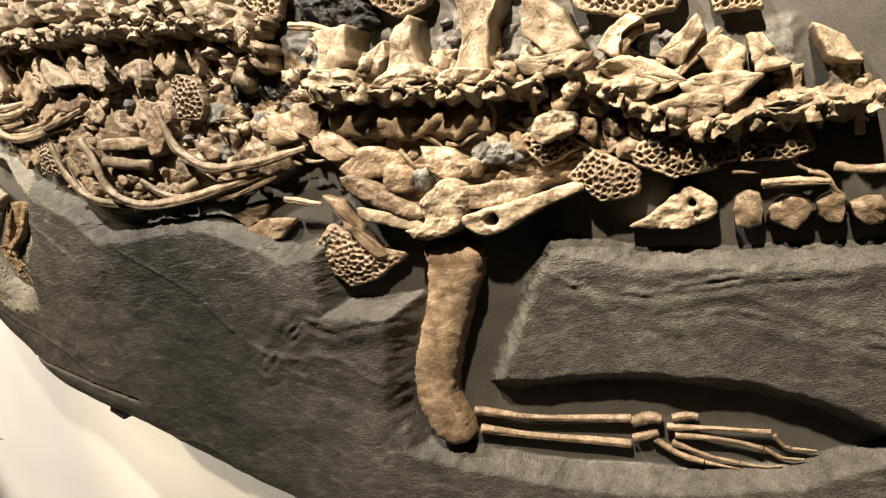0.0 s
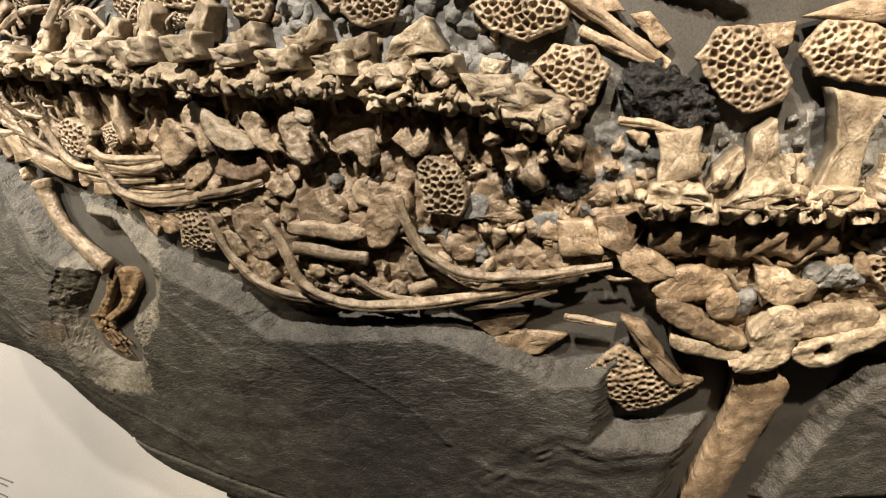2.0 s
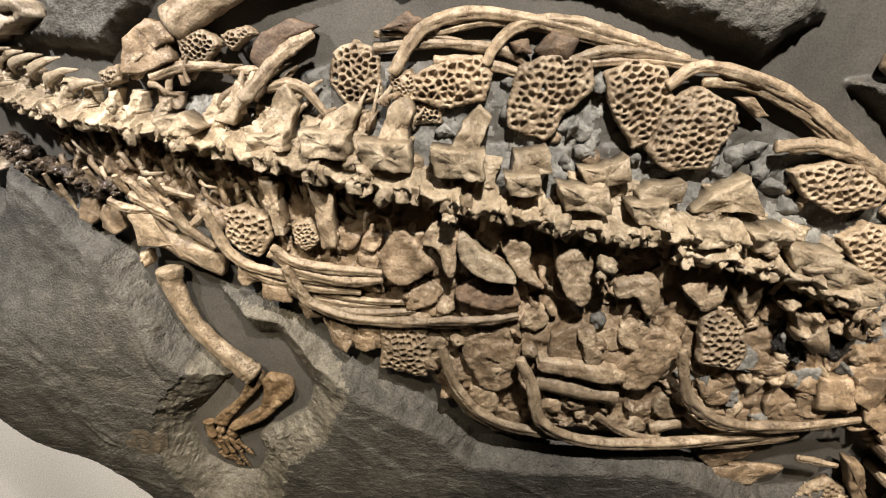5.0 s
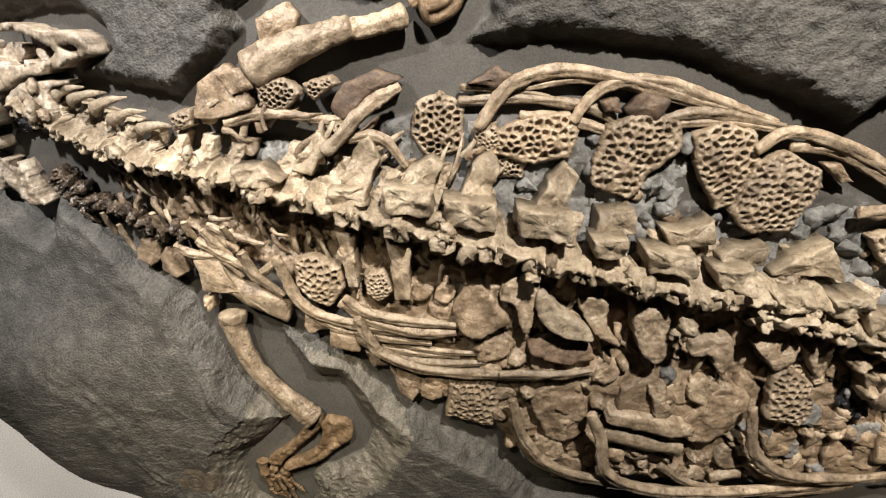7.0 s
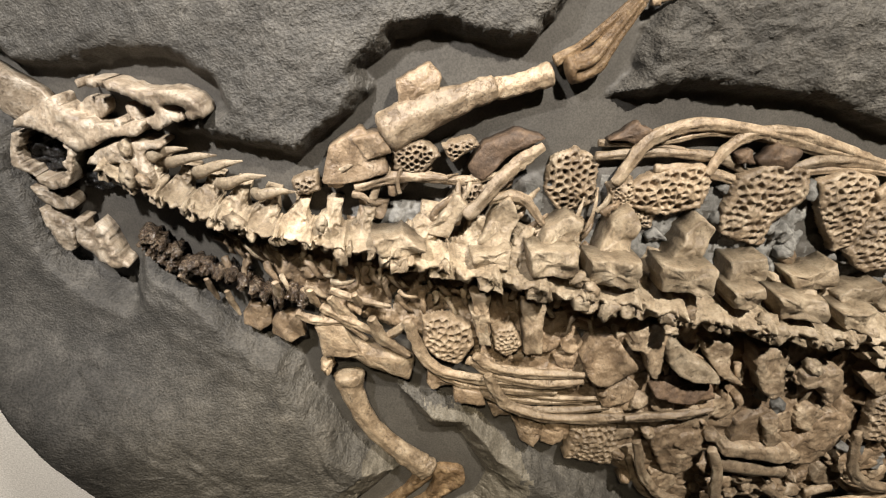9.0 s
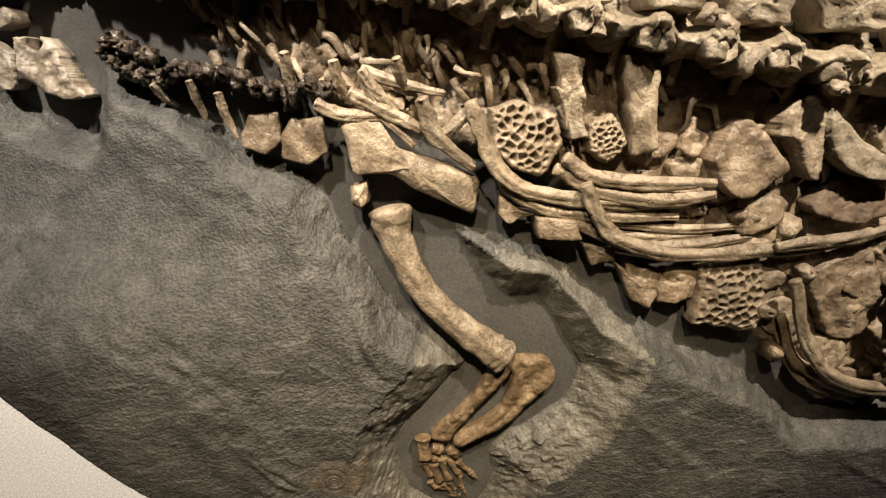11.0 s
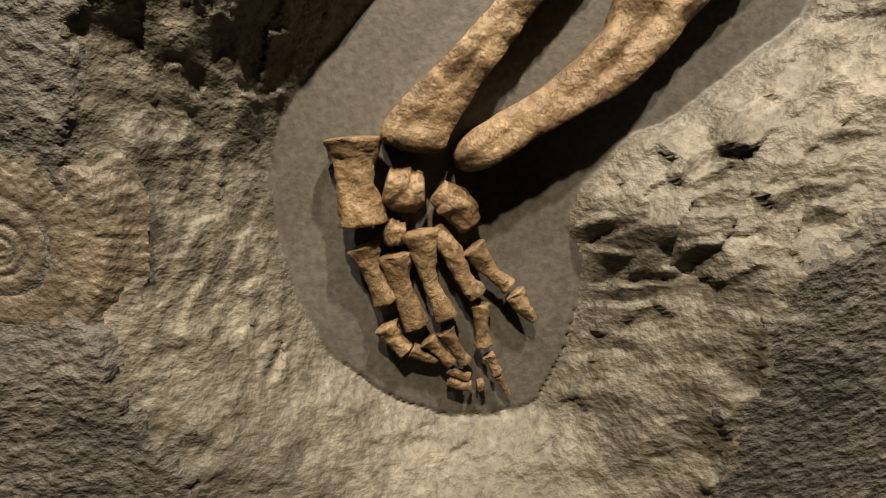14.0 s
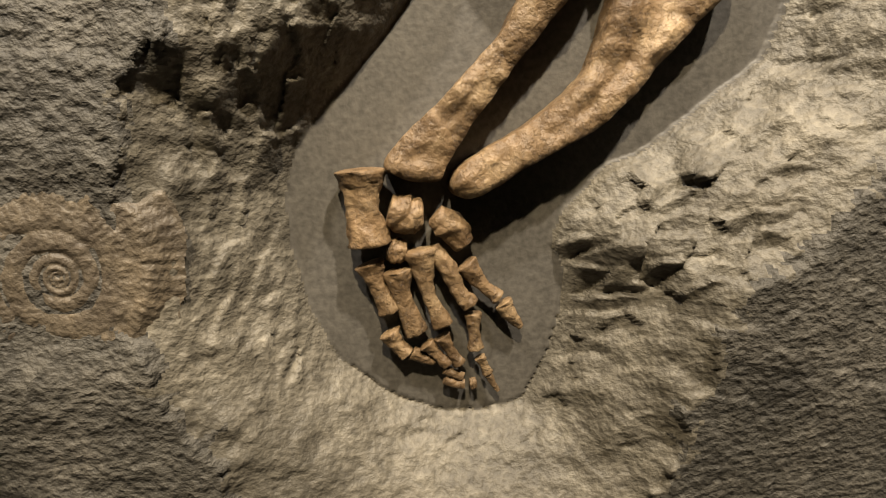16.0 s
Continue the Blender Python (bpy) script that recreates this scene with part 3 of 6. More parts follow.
def blob_geometry(x, z, h, rx, rz, rh, turn=0.0, rough=0.35, nu=14, nv=9, freq=1.6):
    s0 = int(RNG.integers(1, 10000))
    V, F = [], []
    ca, sa = math.cos(turn), math.sin(turn)
    for i in range(nv + 1):
        th = math.pi * i / nv
        for j in range(nu):
            ph = 2 * math.pi * j / nu
            n = Vector((math.sin(th) * math.cos(ph), math.sin(th) * math.sin(ph), math.cos(th)))
            k = 1 + rough * (0.7 * noise.noise(n * freq + Vector((s0, 0, 0))) + 0.8 * (0.3 - abs(noise.noise(n * freq * 2.1 + Vector((0, s0, 0))))))
            a, b = n.x * rx * k, n.y * rz * k
            V.append(at(x + a * ca - b * sa, z + a * sa + b * ca, h + n.z * rh * k))
    for i in range(nv):
        for j in range(nu):
            j2 = (j + 1) % nu
            F.append((i * nu + j, (i + 1) * nu + j, (i + 1) * nu + j2, i * nu + j2))
    return V, F


def join(pieces):
    V, F = [], []
    for v, f in pieces:
        o = len(V)
        V.extend(map(tuple, v))
        F.extend(tuple(i + o for i in q) for q in f)
    return V, F


def sheet_geometry(poly, h, edge=0.012, hollow=0.0, relief=0.004, holes=(), base=0.0, jitter=0.003):
    """A broad bone as a worn sheet: rounded rim, uneven hollowed face, real holes, and sides down to the base height."""
    p = np.array(poly)
    lo, hi = p.min(0) - 0.004, p.max(0) + 0.004
    res = max(0.0013, float((hi - lo).max()) / 90)
    X, Z = np.meshgrid(np.arange(lo[0], hi[0], res), np.arange(lo[1], hi[1], res))
    s0 = int(RNG.integers(1, 10000))
    ring = curve_points([(x, z, 0) for x, z in list(poly) + [poly[0]]], 5)[:-1, :2]
    d = sdf(X, Z, [tuple(q) for q in ring]) + jitter * fbm(X * 80, Z * 80, 3, s0)
    for cx, cz, rx, rz in holes:
        k = np.hypot((X - cx) / rx, (Z - cz) / rz) + 0.35 * fbm(X * 60, Z * 60, 3, s0 + 2)
        d = np.minimum(d, (k - 1) * min(rx, rz))
    t = np.clip(d / edge, 0, 1)
    H = h - 0.45 * edge + 0.45 * edge * np.sqrt(1 - (1 - t) ** 2) - hollow * smooth01(0.6 * edge, 2.6 * edge, d)
    H = H + relief * 1.6 * fbm(X * 28, Z * 28, 4, s0 + 3, 0.5) + 0.5 * relief * fbm(X * 60, Z * 60, 3, s0 + 4, 0.5, True) + 0.35 * relief * facets(X, Z, 0.026, 0.015, RNG.uniform(-1, 1), s0 + 5)
    ok = d > 0
    keep = ok[:-1, :-1] & ok[1:, :-1] & ok[:-1, 1:] & ok[1:, 1:]
    idx = np.arange(X.size).reshape(X.shape)
    q = np.stack([idx[:-1, :-1], idx[:-1, 1:], idx[1:, 1:], idx[1:, :-1]], -1)[keep]
    e = np.concatenate([q[:, [0, 1]], q[:, [1, 2]], q[:, [2, 3]], q[:, [3, 0]]])
    key = np.sort(e, 1)
    uniq, first, count = np.unique(key[:, 0] * X.size + key[:, 1], return_index=True, return_counts=True)
    rim = e[first[count == 1]]
    used = np.unique(rim)
    X, Z = onto_outline(X, Z, d, res, used)
    V = np.stack([X.ravel(), (bend(X, Z) + FLOOR - H).ravel(), Z.ravel()], 1)
    back = np.full(X.size, -1)
    back[used] = X.size + np.arange(len(used))
    VB = V[used].copy()
    VB[:, 1] = (bend(X, Z) + FLOOR - base).ravel()[used]
    V = np.concatenate([V, VB])
    F = np.concatenate([q, np.stack([rim[:, 1], rim[:, 0], back[rim[:, 0]], back[rim[:, 1]]], 1)])
    live = np.unique(F)
    ni = np.full(len(V), -1)
    ni[live] = np.arange(len(live))
    return V[live], ni[F]


def sheet(name, label, mat, *args, **kw):
    v, f = sheet_geometry(*args, **kw)
    return tagged(mesh_object(name, v, f, mat), label, "bone")


def onto_outline(X, Z, d, res, used):
    """Moves the outermost grid points onto the line where the distance d is nought, so that rims run smoothly."""
    gz, gx = np.gradient(d, res)
    n2 = gx * gx + gz * gz + 1e-6
    X, Z = X.copy(), Z.copy()
    mx, mz = np.clip(d * gx / n2, -1.3 * res, 1.3 * res), np.clip(d * gz / n2, -1.3 * res, 1.3 * res)
    X.ravel()[used] -= mx.ravel()[used]
    Z.ravel()[used] -= mz.ravel()[used]
    return X, Z


def rib(pts, r, h0, h1):
    n = len(pts)
    rows = [(x, z, h0 + (h1 - h0) * i / (n - 1), r * (0.9, 1.1, 1.0, 0.6)[0 if i == 0 else 3 if i == n - 1 else 1 + i % 2]) for i, (x, z) in enumerate(pts)]
    v, f = tube_geometry(rows, 16, 12, 0.22, 0.75, 0.38)
    tagged(mesh_object("rib", v, f, BONE), "curved tan fossil rib lying over the slab", "rib", "ribs")


def rod(pts, r, h0, h1):
    n = len(pts)
    rows = [(x, z, h0 + (h1 - h0) * i / (n - 1), r) for i, (x, z) in enumerate(pts)]
    v, f = tube_geometry(rows, 12, 8, 0.2, 0.7, 0.2)
    tagged(mesh_object("bone_rod", v, f, BONE), "broken straight tan bone shaft among the ribs", "bone")


def plate(poly, h, thick):
    v, f = plate_geometry(poly, h, thick, -0.2, 0.005, 44, 0.0020, h - thick - 0.006, 0.35, 0.2)
    tagged(mesh_object("transverse_process", v, f, PALE), "pale flat bone process rising beside the backbone", "bone", "processes above the backbone")


def block(poly, h, thick):
    v, f = plate_geometry(poly, h - 0.004, thick, -0.25, 0.006, 44, 0.0026, 0.03, 0.5, 0.08)
    tagged(mesh_object("neural_spine", v, f, PALE), "worn pale neural spine on top of the backbone", "bone", "neural spines")


def trans(poly, h, thick):
    v, f = plate_geometry(poly, h, thick, -0.1, 0.005, 36, 0.0024, 0.02, 0.5, 0.12)
    tagged(mesh_object("transverse_process", v, f, BONE), "tan bone process hanging below the backbone", "bone", "processes below the backbone")


def frag(poly, h, thick):
    v, f = plate_geometry(poly, h, thick, 0.2, 0.004, 40, 0.0012, max(h - thick - 0.012, 0))
    tagged(mesh_object("bone_plate", v, f, BROWN), "brown cracked bone plate with worn edges", "bone plate", "bone plates")


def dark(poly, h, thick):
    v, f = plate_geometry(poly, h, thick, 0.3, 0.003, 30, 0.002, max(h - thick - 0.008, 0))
    tagged(mesh_object("bone_plate", v, f, DARK), "dark brown bone plate with uneven edges", "bone plate", "dark plates")


def scap(poly, h, thick):
    v, f = plate_geometry(poly, h, thick, 0.5, 0.003, 60, 0.001, 0.01)
    tagged(mesh_object("scapula", v, f, BONE), "tan shoulder blade with a waisted shaft", "bone")


def ost(poly, h):
    """A bony skin plate, deeply pitted like a honeycomb."""
    p = np.array(poly)
    lo, hi = p.min(0) - 0.004, p.max(0) + 0.004
    size = float(np.sqrt(np.prod(hi - lo)))
    res = max(0.0011, size / 64)
    xs, zs = np.arange(lo[0], hi[0], res), np.arange(lo[1], hi[1], res)
    X, Z = np.meshgrid(xs, zs)
    s0 = int(RNG.integers(1, 10000))
    d = sdf(X, Z, resample(poly, 40)) + 0.0035 * fbm(X * 90, Z * 90, 2, s0)
    cell = min(0.0105, max(0.0062, size / 8.5))
    turn = RNG.uniform(0, 1.0)
    pts = []
    span = int(size / cell) + 7
    cx, cz = p.mean(0)
    for i in range(-span, span):
        for j in range(-span, span):
            a, b = (i + 0.5 * (j % 2) + RNG.uniform(-0.42, 0.42)) * cell, (j * 0.87 + RNG.uniform(-0.42, 0.42)) * cell
            pts.append((cx + a * math.cos(turn) - b * math.sin(turn), cz + a * math.sin(turn) + b * math.cos(turn), RNG.uniform(0.65, 1.1)))
    pts = np.array([q for q in pts if lo[0] - cell < q[0] < hi[0] + cell and lo[1] - cell < q[1] < hi[1] + cell])
    D1 = np.full(X.shape, 9.0)
    D2 = np.full(X.shape, 9.0)
    for x, z, k in pts:
        q = np.hypot(X - x, Z - z) / (cell * k ** 0.3)
        D2 = np.minimum(D2, np.maximum(q, D1))
        D1 = np.minimum(D1, q)
    rim = smooth01(0.10, 0.52, D2 - D1) * smooth01(0.9, 0.45, D1)
    inner = smooth01(0.002, 0.008, d)
    dome = 0.011 * np.sqrt(np.clip(d / (0.4 * size), 0, 1))
    H = h - 0.006 + dome - 0.0105 * rim * inner * (0.75 + 0.5 * fbm(X * 40, Z * 40, 2, s0 + 3)) + 0.0012 * fbm(X * 220, Z * 220, 2, s0 + 4)
    H = np.where(d < 0.0025, H - 0.006 * (1 - smooth01(-0.001, 0.0025, d)), H)
    inside = d > 0
    keep = inside[:-1, :-1] & inside[1:, :-1] & inside[:-1, 1:] & inside[1:, 1:]
    idx = np.arange(X.size).reshape(X.shape)
    q = np.stack([idx[:-1, :-1], idx[:-1, 1:], idx[1:, 1:], idx[1:, :-1]], -1)[keep]
    e = np.concatenate([q[:, [0, 1]], q[:, [1, 2]], q[:, [2, 3]], q[:, [3, 0]]])
    key = np.sort(e, 1)
    uniq, first, count = np.unique(key[:, 0] * X.size + key[:, 1], return_index=True, return_counts=True)
    edge = e[first[count == 1]]
    used = np.unique(edge)
    X, Z = onto_outline(X, Z, d, res, used)
    V = np.stack([X.ravel(), (bend(X, Z) + FLOOR - H).ravel(), Z.ravel()], 1)
    back = np.full(X.size, -1)
    back[used] = X.size + np.arange(len(used))
    VB = V[used].copy()
    VB[:, 1] += min(0.014, max(h - 0.008, 0.006))
    V = np.concatenate([V, VB])
    F = np.concatenate([q, np.stack([edge[:, 1], edge[:, 0], back[edge[:, 0]], back[edge[:, 1]]], 1)])
    live = np.unique(F)
    ni = np.full(len(V), -1)
    ni[live] = np.arange(len(live))
    ob = mesh_object("osteoderm", V[live], ni[F], BONE)
    tagged(ob, "tan bony skin plate pitted like a honeycomb", "osteoderm", "osteoderms")


def lump(p, h, r):
    """An angular piece of the filling: rock above the backbone, mostly bone below it."""
    above = p[1] - np.interp(p[0], np.array(LINE)[:, 0], np.array(LINE)[:, 1]) > 0.02
    n = int(RNG.integers(5, 8))
    t0, ax = RNG.uniform(0, 6.28), RNG.uniform(0.6, 1.0)
    ring = []
    for i in range(n):
        a = 6.283 * (i + RNG.uniform(-0.25, 0.25)) / n
        k = 1.35 * r * RNG.uniform(0.8, 1.25)
        u, w = k * math.cos(a), k * ax * math.sin(a)
        ring.append((p[0] + u * math.cos(t0) - w * math.sin(t0), p[1] + u * math.sin(t0) + w * math.cos(t0)))
    v, f = plate_geometry(ring, h * (0.75 if above else 1.0), 0.008, 0.45, 0.005, 26, 0.0018, 0.02, 0.5)
    if above or RNG.uniform() < 0.4:
        tagged(mesh_object("matrix_lump", v, f, MATRIX), "rough grey lump of rock filling the gaps between bones", "rock", "matrix lumps")
    else:
        tagged(mesh_object("bone_chip", v, f, BROWN if RNG.uniform() < 0.5 else BONE), "small broken piece of tan bone", "bone chip", "bone chips")


def tanlump(p, h, r):
    v, f = blob_geometry(p[0], p[1], h * 0.7, r * RNG.uniform(0.9, 1.5), r, h * 0.42, RNG.uniform(0, 3), 0.6, 16, 10, 1.7)
    tagged(mesh_object("bone_nodule", v, f, BONE), "rounded tan piece of bone among the others", "bone", "loose bone knobs")


def darklump(p, h, r):
    v, f = blob_geometry(p[0], p[1], h * 0.6, r * RNG.uniform(0.8, 1.5), r * 0.9, h * 0.5, RNG.uniform(0, 3), 1.0, 16, 11, 2.2)
    tagged(mesh_object("dark_nodule", v, f, RESIN), "glossy dark brown nodule below the neck bones", "rock", "dark nodules")


def coal_and_shade(poly, h):
    v, f = sheet_geometry(poly, h, 0.010, 0.0, 0.014, jitter=0.012)
    tagged(mesh_object("coal_patch", v, f, COAL_AND_SHADE), "glossy black patch: mineral between bones, painted shade in skull openings", "rock", "black patches")


def arch_geometry(x, z, t, gap, r, h):
    """The roof of a vertebra as one worn sheet: a waisted process sweeping up into a ridge, a scalloped lip hanging below it."""
    s0 = int(RNG.integers(1, 10000))
    res = max(0.0012, gap / 42)
    us, vs = np.arange(-0.60 * gap, 0.60 * gap, res), np.arange(-1.9 * r, 2.7 * r, res)
    U, W = np.meshgrid(us, vs)
    a, b = U / gap, W / r
    wob = fbm(U * 70, W * 70, 3, s0)
    lip = -1.0 - 0.38 * np.cos(4 * math.pi * a + 0.6) * (1 - np.abs(a)) + 0.75 * wob
    lean = a - 0.055 * b
    half = 0.24 + 0.06 * (b - 1.5) ** 2 + 0.12 * wob
    reach = 0.95 + 0.35 * np.cos(2 * math.pi * a) + 0.6 * wob
    d = np.minimum(b - lip, np.where(b < reach, 9.0, np.minimum(half - np.abs(lean), (2.45 - b) * 0.5)) * 1.0)
    ridge = np.exp(-((b + 0.25 + 0.25 * np.cos(2 * math.pi * a)) / 0.55) ** 2)
    H = h * (0.62 + 0.34 * ridge + 0.06 * np.exp(-((b + 1.0) / 0.3) ** 2) - 0.10 * np.clip(b, 0, 3))
    H = H + h * 0.10 * (np.abs(2 * a) ** 3) * np.exp(-(b / 1.1) ** 2) + 0.05 * h * a
    for ca, cb, w in ((-0.27, 0.55, 0.3), (0.30, 0.45, 0.25), (RNG.uniform(-0.2, 0.2), -0.75, 0.25)):
        H = H - 0.16 * h * np.exp(-((a - ca) / (0.45 * w)) ** 2 - ((b - cb) / (1.3 * w)) ** 2)
    H = H + 0.13 * h * fbm(U * 45, W * 45, 3, s0 + 3, 0.55, True) + 0.05 * h * facets(U, W, 0.34 * gap, 0.5 * r, RNG.uniform(-0.6, 0.6), s0 + 6)
    H = H - 0.10 * h * (1 - smooth01(0.0, 0.22, d))
    ok = d > 0
    keep = ok[:-1, :-1] & ok[1:, :-1] & ok[:-1, 1:] & ok[1:, 1:]
    idx = np.arange(U.size).reshape(U.shape)
    q = np.stack([idx[:-1, :-1], idx[:-1, 1:], idx[1:, 1:], idx[1:, :-1]], -1)[keep]
    e = np.concatenate([q[:, [0, 1]], q[:, [1, 2]], q[:, [2, 3]], q[:, [3, 0]]])
    key = np.sort(e, 1)
    uniq, first, count = np.unique(key[:, 0] * U.size + key[:, 1], return_index=True, return_counts=True)
    edge = e[first[count == 1]]
    used = np.unique(edge)
    U, W = onto_outline(U, W, np.clip(d, -1, 1) * r, res, used)
    X, Z = x + U * math.cos(t) - W * math.sin(t), z + U * math.sin(t) + W * math.cos(t)
    V = np.stack([X.ravel(), (bend(X, Z) + FLOOR - H).ravel(), Z.ravel()], 1)
    back = np.full(U.size, -1)
    back[used] = U.size + np.arange(len(used))
    VB = V[used].copy()
    VB[:, 1] += np.where(b.ravel()[used] < 0, 0.20 * h, 0.5 * h)
    V = np.concatenate([V, VB])
    F = np.concatenate([q, np.stack([edge[:, 1], edge[:, 0], back[edge[:, 0]], back[edge[:, 1]]], 1)])
    live = np.unique(F)
    ni = np.full(len(V), -1)
    ni[live] = np.arange(len(live))
    return V[live], ni[F]


def spine(path, gap, r, h):
    c = curve_points([(x, z, 0) for x, z in path], 30)[:, :2]
    L = np.concatenate([[0], np.cumsum(np.linalg.norm(np.diff(c, axis=0), axis=1))])
    n = max(2, int(round(L[-1] / gap)))
    for i in range(n):
        s = (i + 0.5) * L[-1] / n
        x, z = np.interp(s, L, c[:, 0]), np.interp(s, L, c[:, 1])
        x2, z2 = np.interp(s + 0.004, L, c[:, 0]), np.interp(s + 0.004, L, c[:, 1])
        t = math.atan2(z2 - z, x2 - x)
        ux, uz = math.cos(t), math.sin(t)
        nx, nz = -uz, ux
        root = new("vertebra")
        root.location = at(x, z, 0)
        inv = Matrix.Translation(root.location).inverted()

        def add(name, pieces, mat=PALE):
            v, f = join(pieces)
            ob = mesh_object(name, v, f, mat)
            ob.parent = root
            ob.matrix_parent_inverse = inv

        j = RNG.uniform
        add("centrum", [blob_geometry(x - nx * r * 0.5, z - nz * r * 0.5, h * 0.38, gap * 0.5, r * 0.8, h * 0.34, t, 0.3, 16, 10)], BONE)
        add("neural_arch", [arch_geometry(x, z, t, gap, r, h)])
        for sgn in (-1, 1):
            ox, oz = x + ux * gap * 0.40 * sgn, z + uz * gap * 0.40 * sgn
            q = [(ox - ux * gap * 0.1 - nx * r * j(0.95, 1.15), oz - uz * gap * 0.1 - nz * r * j(0.95, 1.15)), (ox + ux * gap * 0.2 - nx * r * j(0.8, 1.1), oz + uz * gap * 0.2 - nz * r * j(0.8, 1.1)),
                 (ox + ux * gap * j(0.05, 0.15) + nx * r * j(0.0, 0.3), oz + uz * gap * j(0.05, 0.15) + nz * r * j(0.0, 0.3)), (ox - ux * gap * 0.16 - nx * r * 0.4, oz - uz * gap * 0.16 - nz * r * 0.4)]
            add("articular_process", [plate_geometry(q, h * j(0.96, 1.03), r * 0.45, j(-0.5, 0.4), 0.005, 24, 0.0030, r * 0.3, 0.6)])
        down = [(x - nx * r * 0.6 + ux * gap * 0.2, z - nz * r * 0.6 + uz * gap * 0.2, h * 0.6, r * 0.28),
                (x - nx * r * 2.2 + ux * gap * 0.24, z - nz * r * 2.2 + uz * gap * 0.24, h * 0.4, r * 0.22)]
        add("lower_process", [tube_geometry(down, 8, 6, 0.35, 0.6)], BONE)
        tagged(root, "knobbly worn tan vertebra in the fossil backbone", "vertebra", "vertebrae of the backbone")


def horn(pts, h):
    (x0, z0), (x1, z1) = pts
    rows = [(x0 - 0.3 * (x1 - x0), z0 - 0.3 * (z1 - z0) - 0.004, h * 0.6, 0.008), (x0, z0, h, 0.0075), ((x0 + x1) / 2, (z0 + z1) / 2 + 0.003, h * 0.95, 0.005), (x1, z1, h * 0.8, 0.0012)]
    v, f = tube_geometry(rows, 10, 7, 0.15, 0.6)
    tagged(mesh_object("neck_spine", v, f, PALE), "pale pointed neck spine curving over the slab", "bone", "neck spines")


def limb(name, rows, h):
    kind = name.split("_")[-1] if name.startswith("upper") else name
    mat = UMBER if kind in ("radius", "ulna") else BROWN if kind in ("femur", "tibia", "fibula") else PALE if kind in ("pubis", "ischium") else BONE if kind in ("humerus", "shaft") else BROWN
    kind = {"shaft": "humerus", "rod": "hip_bone", "sacral_body": "sacrum", "caudal_body": "tail_base", "radius": "radius_bone"}.get(kind, kind)
    lumpy = name.endswith("body")
    n = len(rows)
    rows = [(x, z, h * 0.6, r) for i, (x, z, r) in enumerate(rows)]
    v, f = tube_geometry(rows, 28, 22 if lumpy else 14, 0.3 if lumpy else 0.08, 0.8, 0.5 if kind in ("radius", "ulna") else 0.15, 0.3)
    tagged(mesh_object(kind, v, f, mat), {"femur": "long brown thigh bone with worn shiny faces", "humerus": "tan upper arm bone with flared ends and a split shaft"}.get(kind, "tan fossil limb bone resting in a smooth hollow"), "limb bone")


def foot_bone(name, rows, h, root):
    n = len(rows)
    rows = [(x, z, h * 0.75, r * (0.98 if i in (0, n - 1) else 0.86)) for i, (x, z, r) in enumerate(rows)]
    v, f = tube_geometry(rows, 20, 12, 0.13, 0.8, 0.14, 0.12)
    ob = mesh_object(name, v, f, UMBER if root is hand_root else BROWN)
    ob.parent = root
    ob.matrix_parent_inverse = root.matrix_world.inverted()


def skullplate(poly, h, thick):
    v, f = plate_geometry(poly, h, thick, 0.3, 0.008, 30, 0.004, 0.012)
    mesh_object("skull_plate", v, f, SKULL_M, skull_root)


# ---------- coiled shell ----------
def ammonite(x, z, h):
    """A flattened coil: whorls widening outwards, fine ribs across the last one."""
    n = 150
    a, b = np.meshgrid(np.linspace(-0.040, 0.040, n), np.linspace(-0.040, 0.040, n))
    q, th = np.hypot(a / 1.0, b / 1.06), np.arctan2(b, a)
    turn = np.log(np.maximum(q, 0.0012) / 0.0125) / 0.62 - th / (2 * math.pi)
    f = turn - np.floor(turn)
    whorl = np.sin(math.pi * f) ** 0.55
    outer = smooth01(0.017, 0.021, q)
    ribs = np.cos(58 * th + 300 * q) * outer * whorl
    H = h + (0.0011 - 0.0005 * outer) * (whorl - 0.5) + 0.00016 * ribs + 0.0008 * fbm(a * 160 + 9, b * 160, 4, 205)
    edge = q + 0.006 * fbm(a * 60, b * 60, 3, 207)
    H = H - 0.006 * smooth01(0.027, 0.037, edge)
    X, Z = x + a, z + b
    V = np.stack([X.ravel(), (bend(X, Z) + FLOOR - H).ravel(), Z.ravel()], 1)
    idx = np.arange(n * n).reshape(n, n)
    keep = (edge < 0.0375)[:-1, :-1]
    F = np.stack([idx[:-1, :-1], idx[:-1, 1:], idx[1:, 1:], idx[1:, :-1]], -1)[keep]
    live = np.unique(F)
    ni = np.full(len(V), -1)
    ni[live] = np.arange(len(live))
    tagged(mesh_object("ammonite", V[live], ni[F], SHELL), "flat brownish coiled ammonite shell pressed into the shale", "ammonite")


ammonite(AMMO[0], AMMO[1], 0.0385)

# ---------- limbs ----------
limb("humerus", [(-0.3193, 1.3989, 0.0210), (-0.3121, 1.3693, 0.0160), (-0.2873, 1.3220, 0.0140), (-0.2537, 1.2868, 0.0140), (-0.2191, 1.2591, 0.0170), (-0.2026, 1.2477, 0.0180)], 0.034)
